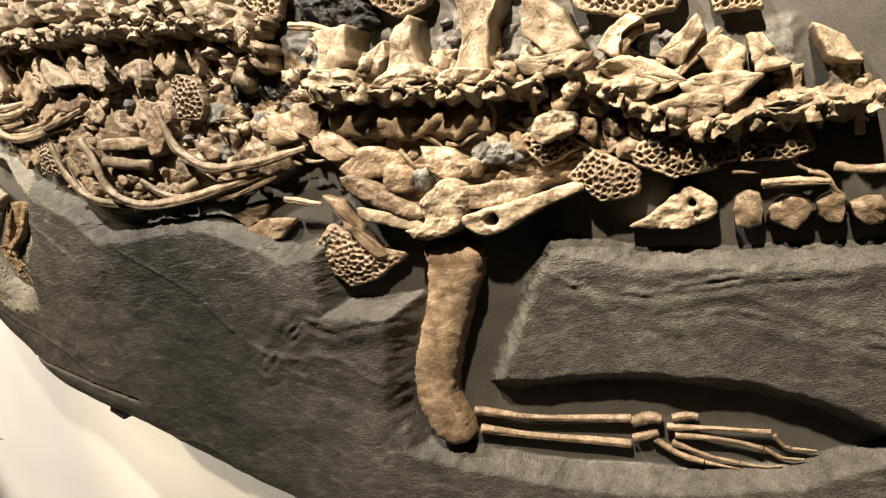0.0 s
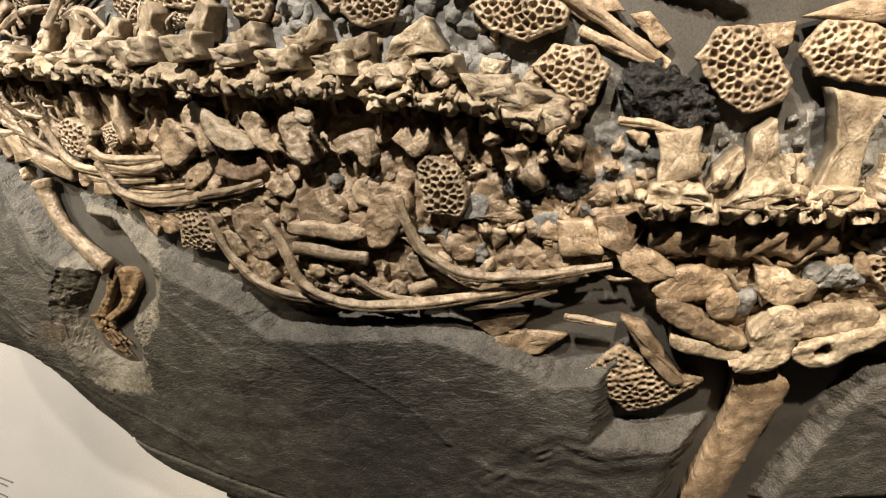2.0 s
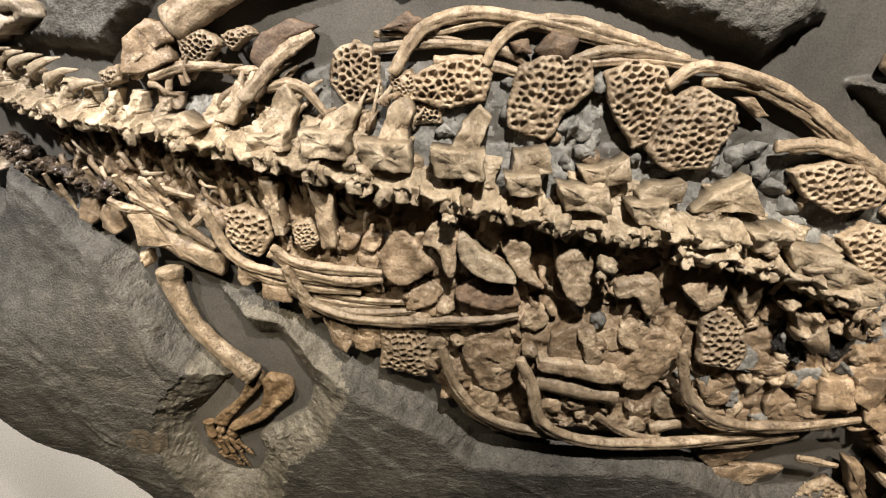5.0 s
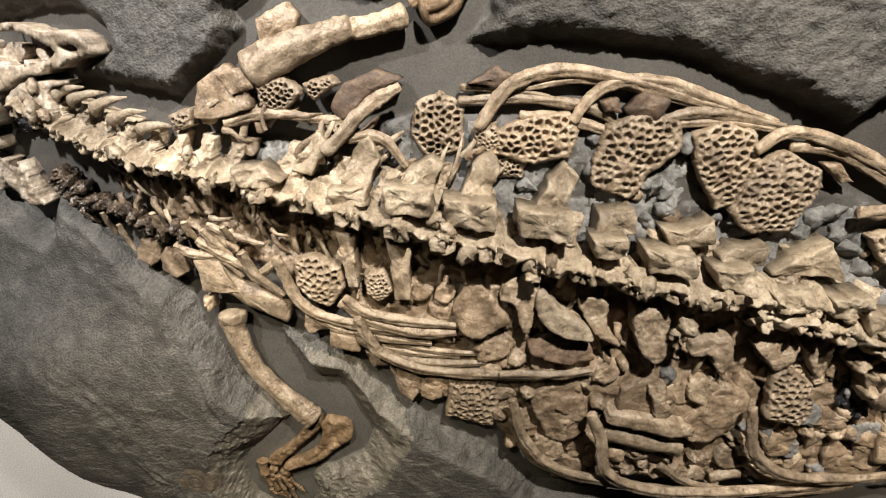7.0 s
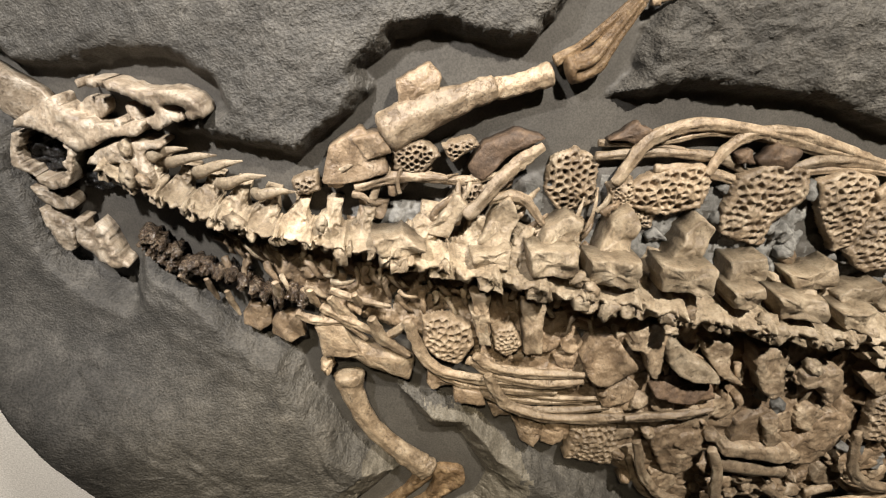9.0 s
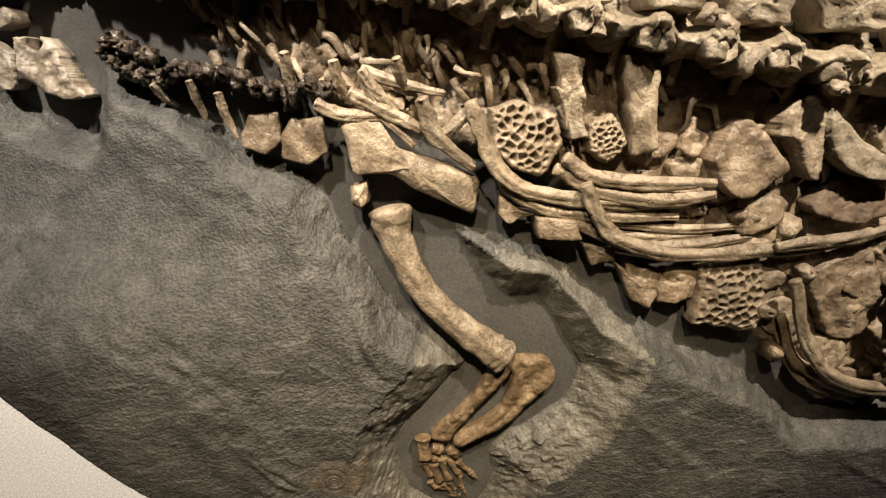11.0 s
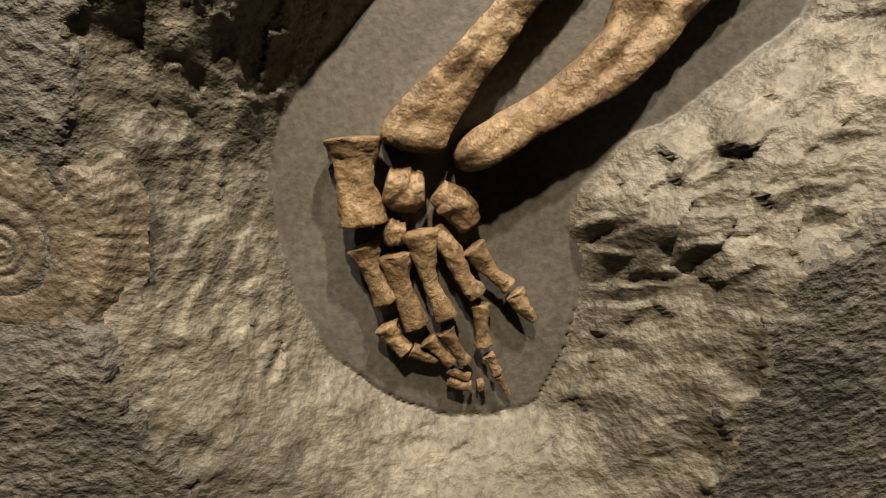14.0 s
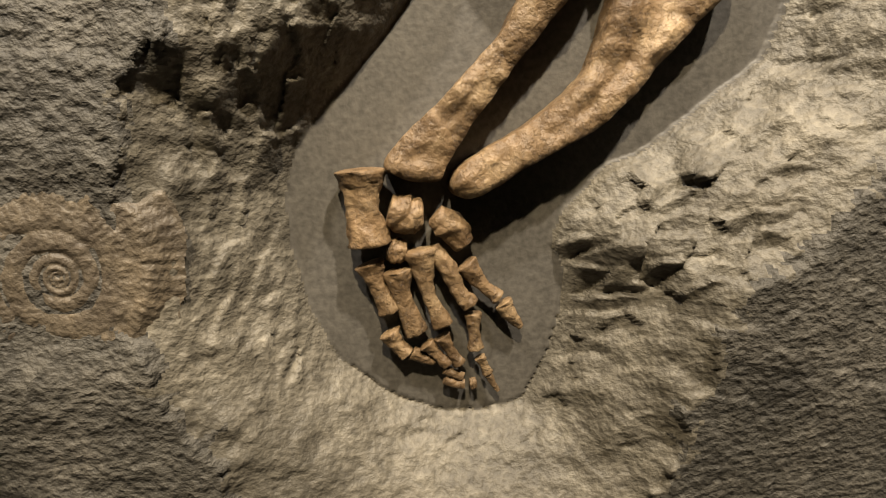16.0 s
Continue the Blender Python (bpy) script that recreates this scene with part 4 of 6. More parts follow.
sheet("ulna", "brown forearm bone with a broad hollowed head", UMBER, [(-0.194, 1.233), (-0.188, 1.241), (-0.177, 1.243), (-0.157, 1.241), (-0.147, 1.230), (-0.149, 1.213), (-0.169, 1.190), (-0.191, 1.166), (-0.215, 1.152), (-0.241, 1.136), (-0.251, 1.138), (-0.248, 1.148), (-0.226, 1.161), (-0.205, 1.177), (-0.196, 1.195), (-0.191, 1.217)], 0.015, 0.006, 0.0030, 0.0045, jitter=0.0015)
sheet("radius_bone", "slender brown forearm bone with a worn groove", UMBER, [(-0.211, 1.243), (-0.203, 1.246), (-0.193, 1.241), (-0.193, 1.229), (-0.205, 1.211), (-0.226, 1.186), (-0.241, 1.166), (-0.252, 1.150), (-0.256, 1.142), (-0.274, 1.146), (-0.270, 1.157), (-0.254, 1.172), (-0.233, 1.195), (-0.219, 1.225)], 0.014, 0.006, 0.0030, 0.0040, jitter=0.0015)
limb("tibia", [(0.8211, 0.7748, 0.0090), (0.9221, 0.7513, 0.0060), (1.0746, 0.7447, 0.0080)], 0.022)
limb("fibula", [(0.8255, 0.7368, 0.0090), (0.9166, 0.7143, 0.0065), (1.0694, 0.6939, 0.0080)], 0.020)
limb("upper_humerus", [(-0.2852, 1.7243, 0.0240), (-0.2477, 1.7483, 0.0220), (-0.2028, 1.7687, 0.0160), (-0.1724, 1.7822, 0.0140)], 0.044)
limb("upper_humerus_shaft", [(-0.1678, 1.7796, 0.0130), (-0.1382, 1.7891, 0.0120), (-0.1110, 1.8003, 0.0140)], 0.036)
limb("upper_radius", [(-0.1053, 1.8135, 0.0070), (-0.0763, 1.8344, 0.0050), (-0.0283, 1.8808, 0.0060)], 0.022)
limb("upper_ulna", [(-0.0891, 1.8059, 0.0170), (-0.0639, 1.8169, 0.0150), (-0.0455, 1.8454, 0.0100), (-0.0228, 1.8815, 0.0080)], 0.026)
limb("upper_femur", [(0.5765, 1.7410, 0.0240), (0.6272, 1.7021, 0.0220), (0.7291, 1.6402, 0.0230)], 0.040)
limb("sacral_body", [(0.6990, 1.2993, 0.0260), (0.8094, 1.2835, 0.0280), (0.9266, 1.2730, 0.0260)], 0.040)

hand_root = tagged(new("forefoot"), "small brown fossil forefoot with short toes in a hollow", "foot bones")
foot_bone("carpal", [(-0.2842, 1.1462, 0.0100), (-0.2834, 1.1350, 0.0070), (-0.2814, 1.1189, 0.0085)], 0.012, hand_root)
foot_bone("carpal", [(-0.2734, 1.1316, 0.0060), (-0.2665, 1.1298, 0.0090), (-0.2614, 1.1297, 0.0060)], 0.010, hand_root)
foot_bone("carpal", [(-0.2562, 1.1296, 0.0045), (-0.2509, 1.1252, 0.0070), (-0.2446, 1.1180, 0.0045)], 0.010, hand_root)
foot_bone("carpal", [(-0.2745, 1.1162, 0.0040), (-0.2710, 1.1158, 0.0060), (-0.2674, 1.1157, 0.0040)], 0.008, hand_root)
foot_bone("metacarpal", [(-0.2816, 1.1106, 0.0060), (-0.2783, 1.1014, 0.0040), (-0.2740, 1.0909, 0.0045)], 0.008, hand_root)
foot_bone("metacarpal", [(-0.2711, 1.1076, 0.0060), (-0.2685, 1.0954, 0.0040), (-0.2636, 1.0817, 0.0050)], 0.008, hand_root)
foot_bone("metacarpal", [(-0.2622, 1.1157, 0.0065), (-0.2604, 1.1047, 0.0045), (-0.2577, 1.0953, 0.0032), (-0.2526, 1.0848, 0.0045)], 0.009, hand_root)
foot_bone("metacarpal", [(-0.2565, 1.1173, 0.0025), (-0.2514, 1.1081, 0.0045), (-0.2467, 1.0987, 0.0035), (-0.2420, 1.0928, 0.0040)], 0.009, hand_root)
foot_bone("metacarpal", [(-0.2440, 1.1097, 0.0050), (-0.2373, 1.1011, 0.0032), (-0.2306, 1.0955, 0.0032)], 0.008, hand_root)
foot_bone("phalanx", [(-0.2287, 1.0929, 0.0040), (-0.2252, 1.0879, 0.0035), (-0.2206, 1.0820, 0.0015)], 0.007, hand_root)
foot_bone("phalanx", [(-0.2405, 1.0888, 0.0040), (-0.2398, 1.0804, 0.0028), (-0.2390, 1.0732, 0.0035)], 0.007, hand_root)
foot_bone("phalanx", [(-0.2371, 1.0692, 0.0026), (-0.2351, 1.0653, 0.0020), (-0.2334, 1.0613, 0.0024)], 0.006, hand_root)
foot_bone("phalanx", [(-0.2329, 1.0604, 0.0018), (-0.2307, 1.0563, 0.0014), (-0.2285, 1.0529, 0.0010)], 0.006, hand_root)
foot_bone("phalanx", [(-0.2742, 1.0819, 0.0045), (-0.2714, 1.0767, 0.0036), (-0.2672, 1.0725, 0.0038)], 0.007, hand_root)
foot_bone("phalanx", [(-0.2652, 1.0727, 0.0032), (-0.2610, 1.0702, 0.0028), (-0.2556, 1.0678, 0.0016)], 0.006, hand_root)
foot_bone("phalanx", [(-0.2592, 1.0762, 0.0036), (-0.2554, 1.0719, 0.0026), (-0.2505, 1.0664, 0.0026)], 0.007, hand_root)
foot_bone("phalanx", [(-0.2532, 1.0793, 0.0036), (-0.2496, 1.0731, 0.0026), (-0.2456, 1.0666, 0.0030)], 0.007, hand_root)
foot_bone("phalanx", [(-0.2516, 1.0640, 0.0022), (-0.2477, 1.0621, 0.0022), (-0.2439, 1.0604, 0.0020)], 0.006, hand_root)
foot_bone("phalanx", [(-0.2515, 1.0597, 0.0022), (-0.2471, 1.0573, 0.0022), (-0.2432, 1.0570, 0.0022)], 0.006, hand_root)
foot_bone("phalanx", [(-0.2408, 1.0569, 0.0026), (-0.2382, 1.0572, 0.0024)], 0.006, hand_root)
foot_root = tagged(new("hindfoot"), "slender tan fossil hind foot with long toes", "foot bones")
foot_bone("tarsal", [(1.0764, 0.7383, 0.0090), (1.1017, 0.7473, 0.0130), (1.1238, 0.7444, 0.0090)], 0.020, foot_root)
foot_bone("tarsal", [(1.0749, 0.7063, 0.0070), (1.0984, 0.7134, 0.0090), (1.1169, 0.7182, 0.0060)], 0.018, foot_root)
foot_bone("tarsal", [(1.1415, 0.7471, 0.0070), (1.1637, 0.7521, 0.0080), (1.1809, 0.7506, 0.0060)], 0.018, foot_root)
foot_bone("metatarsal", [(1.1312, 0.7296, 0.0070), (1.2263, 0.7294, 0.0040), (1.2875, 0.7271, 0.0050)], 0.018, foot_root)
foot_bone("phalanx", [(1.2915, 0.7212, 0.0050), (1.3029, 0.7035, 0.0035), (1.3146, 0.6983, 0.0040)], 0.014, foot_root)
foot_bone("phalanx", [(1.3163, 0.6974, 0.0030), (1.3343, 0.6969, 0.0025), (1.3513, 0.6965, 0.0012)], 0.012, foot_root)
foot_bone("metatarsal", [(1.1434, 0.7147, 0.0070), (1.2252, 0.7082, 0.0040), (1.2743, 0.6960, 0.0050)], 0.018, foot_root)
foot_bone("phalanx", [(1.2776, 0.6931, 0.0045), (1.3022, 0.6795, 0.0030), (1.3339, 0.6794, 0.0015)], 0.012, foot_root)
foot_bone("metatarsal", [(1.1109, 0.7039, 0.0060), (1.1449, 0.6776, 0.0065), (1.1839, 0.6635, 0.0050)], 0.016, foot_root)
foot_bone("phalanx", [(1.1862, 0.6614, 0.0045), (1.2223, 0.6554, 0.0030), (1.2393, 0.6536, 0.0020)], 0.012, foot_root)
foot_bone("metatarsal", [(1.1376, 0.6993, 0.0060), (1.1891, 0.6769, 0.0040), (1.2398, 0.6645, 0.0040)], 0.016, foot_root)
foot_bone("phalanx", [(1.2415, 0.6635, 0.0040), (1.2730, 0.6599, 0.0030), (1.3017, 0.6637, 0.0020)], 0.012, foot_root)
topfoot_root = tagged(new("forefoot"), "tan fossil forefoot at the end of the raised arm", "foot bones")
foot_bone("carpal", [(-0.0322, 1.8864, 0.0050), (-0.0221, 1.8856, 0.0060), (-0.0152, 1.8839, 0.0050)], 0.020, topfoot_root)
foot_bone("carpal", [(-0.0116, 1.8825, 0.0050), (-0.0018, 1.8835, 0.0050)], 0.020, topfoot_root)
foot_bone("metacarpal", [(-0.0022, 1.8853, 0.0040), (0.0134, 1.8893, 0.0035), (0.0320, 1.8949, 0.0030)], 0.020, topfoot_root)
foot_bone("metacarpal", [(-0.0038, 1.8924, 0.0040), (0.0116, 1.8976, 0.0035), (0.0301, 1.9031, 0.0030)], 0.020, topfoot_root)

# ---------- skull ----------
skull_root = tagged(new("skull"), "crushed tan crocodile skull with open eye sockets", "skull")
skullplate([(-0.917, 1.828), (-0.799, 1.756), (-0.740, 1.729), (-0.702, 1.710), (-0.751, 1.666), (-0.785, 1.689), (-0.809, 1.706), (-0.932, 1.772)], 0.034, 0.012)
mesh_object("skull_roof", *sheet_geometry([(-0.752, 1.673), (-0.715, 1.699), (-0.674, 1.724), (-0.646, 1.739), (-0.610, 1.744), (-0.572, 1.739), (-0.525, 1.745), (-0.497, 1.737), (-0.489, 1.722), (-0.503, 1.716), (-0.528, 1.709), (-0.548, 1.696), (-0.561, 1.701), (-0.581, 1.686), (-0.613, 1.679), (-0.653, 1.655), (-0.675, 1.659), (-0.710, 1.672)], 0.052, 0.009, 0.002, 0.006, [(-0.631, 1.714, 0.051, 0.025), (-0.579, 1.716, 0.025, 0.014), (-0.527, 1.724, 0.015, 0.006)]), SKULL_M, skull_root)
mesh_object("cheek", *sheet_geometry([(-0.756, 1.661), (-0.729, 1.667), (-0.679, 1.657), (-0.671, 1.639), (-0.682, 1.606), (-0.718, 1.594), (-0.739, 1.612), (-0.761, 1.622)], 0.046, 0.007, 0.002, 0.006, [(-0.714, 1.637, 0.035, 0.033)]), SKULL_M, skull_root)
mesh_object("jaw", *sheet_geometry([(-0.748, 1.589), (-0.698, 1.583), (-0.689, 1.566), (-0.731, 1.565)], 0.034, 0.006, 0.000, 0.005), SKULL_M, skull_root)
mesh_object("jaw", *sheet_geometry([(-0.744, 1.557), (-0.704, 1.543), (-0.697, 1.509), (-0.715, 1.504), (-0.737, 1.537)], 0.034, 0.006, 0.001, 0.005), SKULL_M, skull_root)
mesh_object("jaw", *sheet_geometry([(-0.690, 1.554), (-0.651, 1.551), (-0.632, 1.515), (-0.617, 1.498), (-0.648, 1.497), (-0.688, 1.517)], 0.038, 0.007, 0.002, 0.006, [(-0.667, 1.548, 0.009, 0.007)]), SKULL_M, skull_root)
mesh_object("atlas", *sheet_geometry([(-0.652, 1.639), (-0.631, 1.660), (-0.591, 1.676), (-0.546, 1.679), (-0.571, 1.665), (-0.562, 1.638), (-0.578, 1.618), (-0.614, 1.618), (-0.625, 1.638)], 0.052, 0.008, 0.002, 0.006, [(-0.603, 1.639, 0.012, 0.013)]), SKULL_M, skull_root)
mesh_object("orbit_floor", *sheet_geometry([(-0.679, 1.693), (-0.652, 1.716), (-0.625, 1.716), (-0.632, 1.696), (-0.667, 1.679)], 0.024, 0.008, 0.000, 0.004), SKULL_M, skull_root)
horn([(-0.562, 1.662), (-0.518, 1.677)], 0.042)
horn([(-0.535, 1.660), (-0.481, 1.675)], 0.042)
horn([(-0.497, 1.655), (-0.449, 1.674)], 0.042)
horn([(-0.469, 1.646), (-0.421, 1.661)], 0.042)
horn([(-0.425, 1.640), (-0.387, 1.647)], 0.042)

# ---------- hip ----------
sheet("femur", "long ochre thigh bone with flared worn ends", BROWN, [(0.810, 1.082), (0.848, 1.086), (0.882, 1.068), (0.880, 1.036), (0.858, 0.987), (0.836, 0.931), (0.809, 0.860), (0.802, 0.811), (0.814, 0.752), (0.811, 0.725), (0.780, 0.722), (0.753, 0.756), (0.743, 0.815), (0.751, 0.877), (0.777, 0.948), (0.797, 1.004), (0.807, 1.048)], 0.042, 0.024, 0.0, 0.002)
sheet("ilium_plate", "flat brown hip plate tucked under the long rib", BROWN, [(0.703, 1.223), (0.738, 1.253), (0.789, 1.239), (0.797, 1.214), (0.759, 1.204), (0.715, 1.206)], 0.040, 0.010, 0.002, 0.003)
sheet("hip_bar", "broad tan hip bar lying slantwise over the slab", BROWN, [(0.706, 1.212), (0.734, 1.210), (0.787, 1.169), (0.825, 1.142), (0.807, 1.132), (0.759, 1.156), (0.714, 1.191)], 0.052, 0.010, 0.002, 0.003)
sheet("hip_rod", "pale rounded hip rod beside the thigh bone", PALE, [(0.726, 1.162), (0.766, 1.149), (0.812, 1.129), (0.815, 1.113), (0.755, 1.131), (0.726, 1.147)], 0.050, 0.009, 0.000, 0.003)
sheet("hip_bone", "round brown bone knob in the hip", BROWN, [(0.771, 1.207), (0.782, 1.219), (0.801, 1.217), (0.811, 1.199), (0.803, 1.179), (0.782, 1.177), (0.771, 1.190)], 0.050, 0.014, 0.000, 0.003)
sheet("pubis", "pale irregular hip bone over the thigh bone", PALE, [(0.797, 1.117), (0.826, 1.128), (0.823, 1.155), (0.844, 1.178), (0.870, 1.191), (0.890, 1.168), (0.881, 1.131), (0.855, 1.102), (0.814, 1.101)], 0.066, 0.014, 0.004, 0.006)
sheet("hip_splinter", "pale three-cornered hip splinter", BONE, [(0.829, 1.243), (0.870, 1.234), (0.894, 1.196), (0.864, 1.188), (0.838, 1.205)], 0.048, 0.010, 0.003, 0.005)
sheet("hip_bone", "flat tan hip blade behind the thigh bone", BONE, [(0.876, 1.172), (0.925, 1.177), (0.982, 1.173), (0.978, 1.149), (0.921, 1.137), (0.877, 1.145)], 0.050, 0.009, 0.003, 0.004)
sheet("ischium", "long pale tapering hip bone with a hole", PALE, [(0.873, 1.128), (0.916, 1.138), (0.968, 1.148), (1.044, 1.164), (1.049, 1.149), (0.992, 1.129), (0.943, 1.105), (0.912, 1.095), (0.885, 1.106)], 0.060, 0.010, 0.002, 0.005, holes=[(0.918, 1.120, 0.013, 0.010)])
sheet("sacral_rib", "pale knobbed rib end below the hip vertebrae", PALE, [(0.991, 1.242), (1.004, 1.263), (1.029, 1.270), (1.051, 1.262), (1.052, 1.241), (1.028, 1.234), (1.002, 1.223)], 0.062, 0.010, 0.004, 0.006)
sheet("matrix_patch", "pale grey crumbling rock between the hip bones", MATRIX, [(0.895, 1.226), (0.921, 1.237), (0.951, 1.233), (0.959, 1.217), (0.937, 1.204), (0.902, 1.207)], 0.040, 0.012, 0.000, 0.008)
sheet("chevron_bone", "pale pitted chevron bone below the tail", PALE, [(1.113, 1.088), (1.149, 1.109), (1.175, 1.129), (1.199, 1.137), (1.229, 1.115), (1.226, 1.091), (1.189, 1.080), (1.144, 1.081)], 0.034, 0.010, 0.003, 0.006, holes=[(1.199, 1.115, 0.006, 0.006), (1.205, 1.098, 0.005, 0.005)])

# ---------- backbone ----------
spine([(-0.623, 1.644), (-0.528, 1.620), (-0.430, 1.607), (-0.356, 1.604), (-0.292, 1.600)], 0.036, 0.015, 0.066)
spine([(-0.270, 1.599), (-0.199, 1.587), (-0.113, 1.573), (-0.040, 1.562), (0.026, 1.555), (0.087, 1.543), (0.148, 1.537), (0.217, 1.528), (0.295, 1.522), (0.357, 1.523), (0.421, 1.522)], 0.056, 0.020, 0.076)
spine([(0.356, 1.500), (0.416, 1.499), (0.463, 1.492), (0.516, 1.478), (0.569, 1.458)], 0.056, 0.020, 0.076)
spine([(0.702, 1.351), (0.777, 1.338), (0.851, 1.331), (0.932, 1.324), (1.013, 1.316)], 0.062, 0.022, 0.080)
spine([(1.067, 1.330), (1.123, 1.283), (1.206, 1.230), (1.274, 1.231), (1.337, 1.233), (1.420, 1.237)], 0.060, 0.022, 0.080)
block([(-0.183, 1.601), (-0.137, 1.609), (-0.135, 1.586), (-0.174, 1.579)], 0.078, 0.016)
block([(-0.120, 1.613), (-0.059, 1.615), (-0.058, 1.580), (-0.111, 1.579)], 0.082, 0.016)
block([(-0.048, 1.606), (0.016, 1.609), (0.019, 1.570), (-0.039, 1.568)], 0.084, 0.016)
block([(0.039, 1.604), (0.104, 1.605), (0.108, 1.568), (0.047, 1.567)], 0.086, 0.016)
block([(0.129, 1.578), (0.172, 1.582), (0.178, 1.556), (0.137, 1.552)], 0.084, 0.016)
block([(0.196, 1.569), (0.255, 1.571), (0.264, 1.539), (0.207, 1.538)], 0.084, 0.016)
block([(0.282, 1.553), (0.326, 1.561), (0.337, 1.525), (0.294, 1.525)], 0.084, 0.016)
block([(-0.297, 1.615), (-0.264, 1.623), (-0.235, 1.608), (-0.255, 1.591), (-0.290, 1.594)], 0.080, 0.016)
block([(0.355, 1.530), (0.406, 1.538), (0.418, 1.511), (0.369, 1.503)], 0.084, 0.016)
block([(0.426, 1.531), (0.476, 1.539), (0.482, 1.513), (0.441, 1.502)], 0.084, 0.016)
block([(0.479, 1.515), (0.543, 1.510), (0.552, 1.483), (0.495, 1.478)], 0.080, 0.016)
block([(0.501, 1.489), (0.556, 1.503), (0.607, 1.474), (0.611, 1.447), (0.577, 1.432), (0.530, 1.452)], 0.080, 0.020)
block([(0.984, 1.346), (1.063, 1.351), (1.078, 1.327), (1.035, 1.314), (0.991, 1.325)], 0.080, 0.020)
block([(1.099, 1.291), (1.140, 1.304), (1.174, 1.284), (1.155, 1.265), (1.114, 1.267)], 0.085, 0.020)
block([(1.168, 1.257), (1.207, 1.271), (1.252, 1.258), (1.247, 1.235), (1.190, 1.221)], 0.085, 0.020)
block([(1.287, 1.236), (1.350, 1.248), (1.385, 1.236), (1.343, 1.218)], 0.086, 0.020)
block([(0.695, 1.356), (0.705, 1.372), (0.758, 1.367), (0.772, 1.339), (0.722, 1.341)], 0.086, 0.016)
block([(0.780, 1.335), (0.817, 1.364), (0.853, 1.362), (0.874, 1.342), (0.822, 1.326)], 0.086, 0.016)
block([(0.854, 1.325), (0.897, 1.350), (0.947, 1.341), (0.934, 1.321)], 0.086, 0.016)
block([(1.090, 1.319), (1.126, 1.332), (1.167, 1.322), (1.208, 1.282), (1.168, 1.270), (1.127, 1.284)], 0.084, 0.018)
block([(1.194, 1.281), (1.244, 1.295), (1.300, 1.278), (1.253, 1.242), (1.208, 1.251)], 0.084, 0.018)
plate([(-0.238, 1.613), (-0.203, 1.664), (-0.186, 1.650), (-0.207, 1.606)], 0.045, 0.010)
plate([(-0.179, 1.592), (-0.163, 1.647), (-0.140, 1.664), (-0.125, 1.636), (-0.134, 1.593)], 0.045, 0.010)
plate([(-0.103, 1.597), (-0.094, 1.636), (-0.063, 1.646), (-0.050, 1.640), (-0.062, 1.597)], 0.048, 0.010)
plate([(-0.032, 1.586), (-0.020, 1.644), (0.006, 1.658), (0.017, 1.644), (0.013, 1.590)], 0.050, 0.010)
plate([(0.062, 1.591), (0.072, 1.634), (0.097, 1.652), (0.112, 1.642), (0.102, 1.591)], 0.050, 0.010)
plate([(0.139, 1.568), (0.141, 1.603), (0.181, 1.611), (0.192, 1.577)], 0.052, 0.010)
plate([(0.222, 1.585), (0.248, 1.591), (0.282, 1.604), (0.288, 1.577), (0.247, 1.551)], 0.050, 0.010)
plate([(0.298, 1.560), (0.310, 1.575), (0.354, 1.579), (0.354, 1.552), (0.308, 1.536)], 0.050, 0.010)
plate([(0.368, 1.541), (0.387, 1.569), (0.428, 1.596), (0.457, 1.542)], 0.050, 0.010)
plate([(0.704, 1.428), (0.757, 1.430), (0.763, 1.375), (0.708, 1.364)], 0.070, 0.014)
plate([(0.816, 1.418), (0.842, 1.432), (0.858, 1.342), (0.797, 1.348)], 0.070, 0.014)
plate([(0.905, 1.462), (0.971, 1.443), (0.956, 1.404), (0.940, 1.334), (0.892, 1.338), (0.907, 1.393)], 0.066, 0.014)
plate([(0.999, 1.448), (1.057, 1.412), (1.072, 1.355), (1.028, 1.343), (0.984, 1.378)], 0.064, 0.016)
plate([(1.092, 1.344), (1.106, 1.376), (1.139, 1.384), (1.156, 1.375), (1.129, 1.361), (1.123, 1.327)], 0.072, 0.012)
plate([(1.167, 1.321), (1.192, 1.347), (1.223, 1.367), (1.234, 1.345), (1.201, 1.304)], 0.075, 0.014)
plate([(1.220, 1.317), (1.251, 1.337), (1.282, 1.321), (1.273, 1.277), (1.235, 1.278)], 0.070, 0.014)
plate([(1.279, 1.331), (1.298, 1.333), (1.329, 1.286), (1.283, 1.279)], 0.070, 0.014)
plate([(1.353, 1.330), (1.388, 1.313), (1.405, 1.274), (1.364, 1.284)], 0.072, 0.014)
plate([(-0.174, 1.518), (-0.151, 1.514), (-0.144, 1.475), (-0.156, 1.470)], 0.050, 0.010)
plate([(0.760, 1.353), (0.777, 1.388), (0.804, 1.401), (0.810, 1.379), (0.793, 1.350)], 0.070, 0.012)
trans([(-0.178, 1.547), (-0.150, 1.542), (-0.144, 1.485), (-0.160, 1.478)], 0.050, 0.012)
trans([(-0.115, 1.545), (-0.079, 1.540), (-0.076, 1.461), (-0.096, 1.454)], 0.048, 0.012)
trans([(0.521, 1.421), (0.569, 1.415), (0.575, 1.366), (0.558, 1.363), (0.531, 1.384)], 0.050, 0.014)
trans([(0.572, 1.431), (0.616, 1.425), (0.619, 1.388), (0.598, 1.384)], 0.055, 0.014)
trans([(1.196, 1.258), (1.224, 1.261), (1.261, 1.234), (1.259, 1.208), (1.225, 1.207), (1.198, 1.221)], 0.060, 0.012)
trans([(1.291, 1.240), (1.327, 1.249), (1.361, 1.242), (1.351, 1.228), (1.307, 1.224)], 0.060, 0.010)

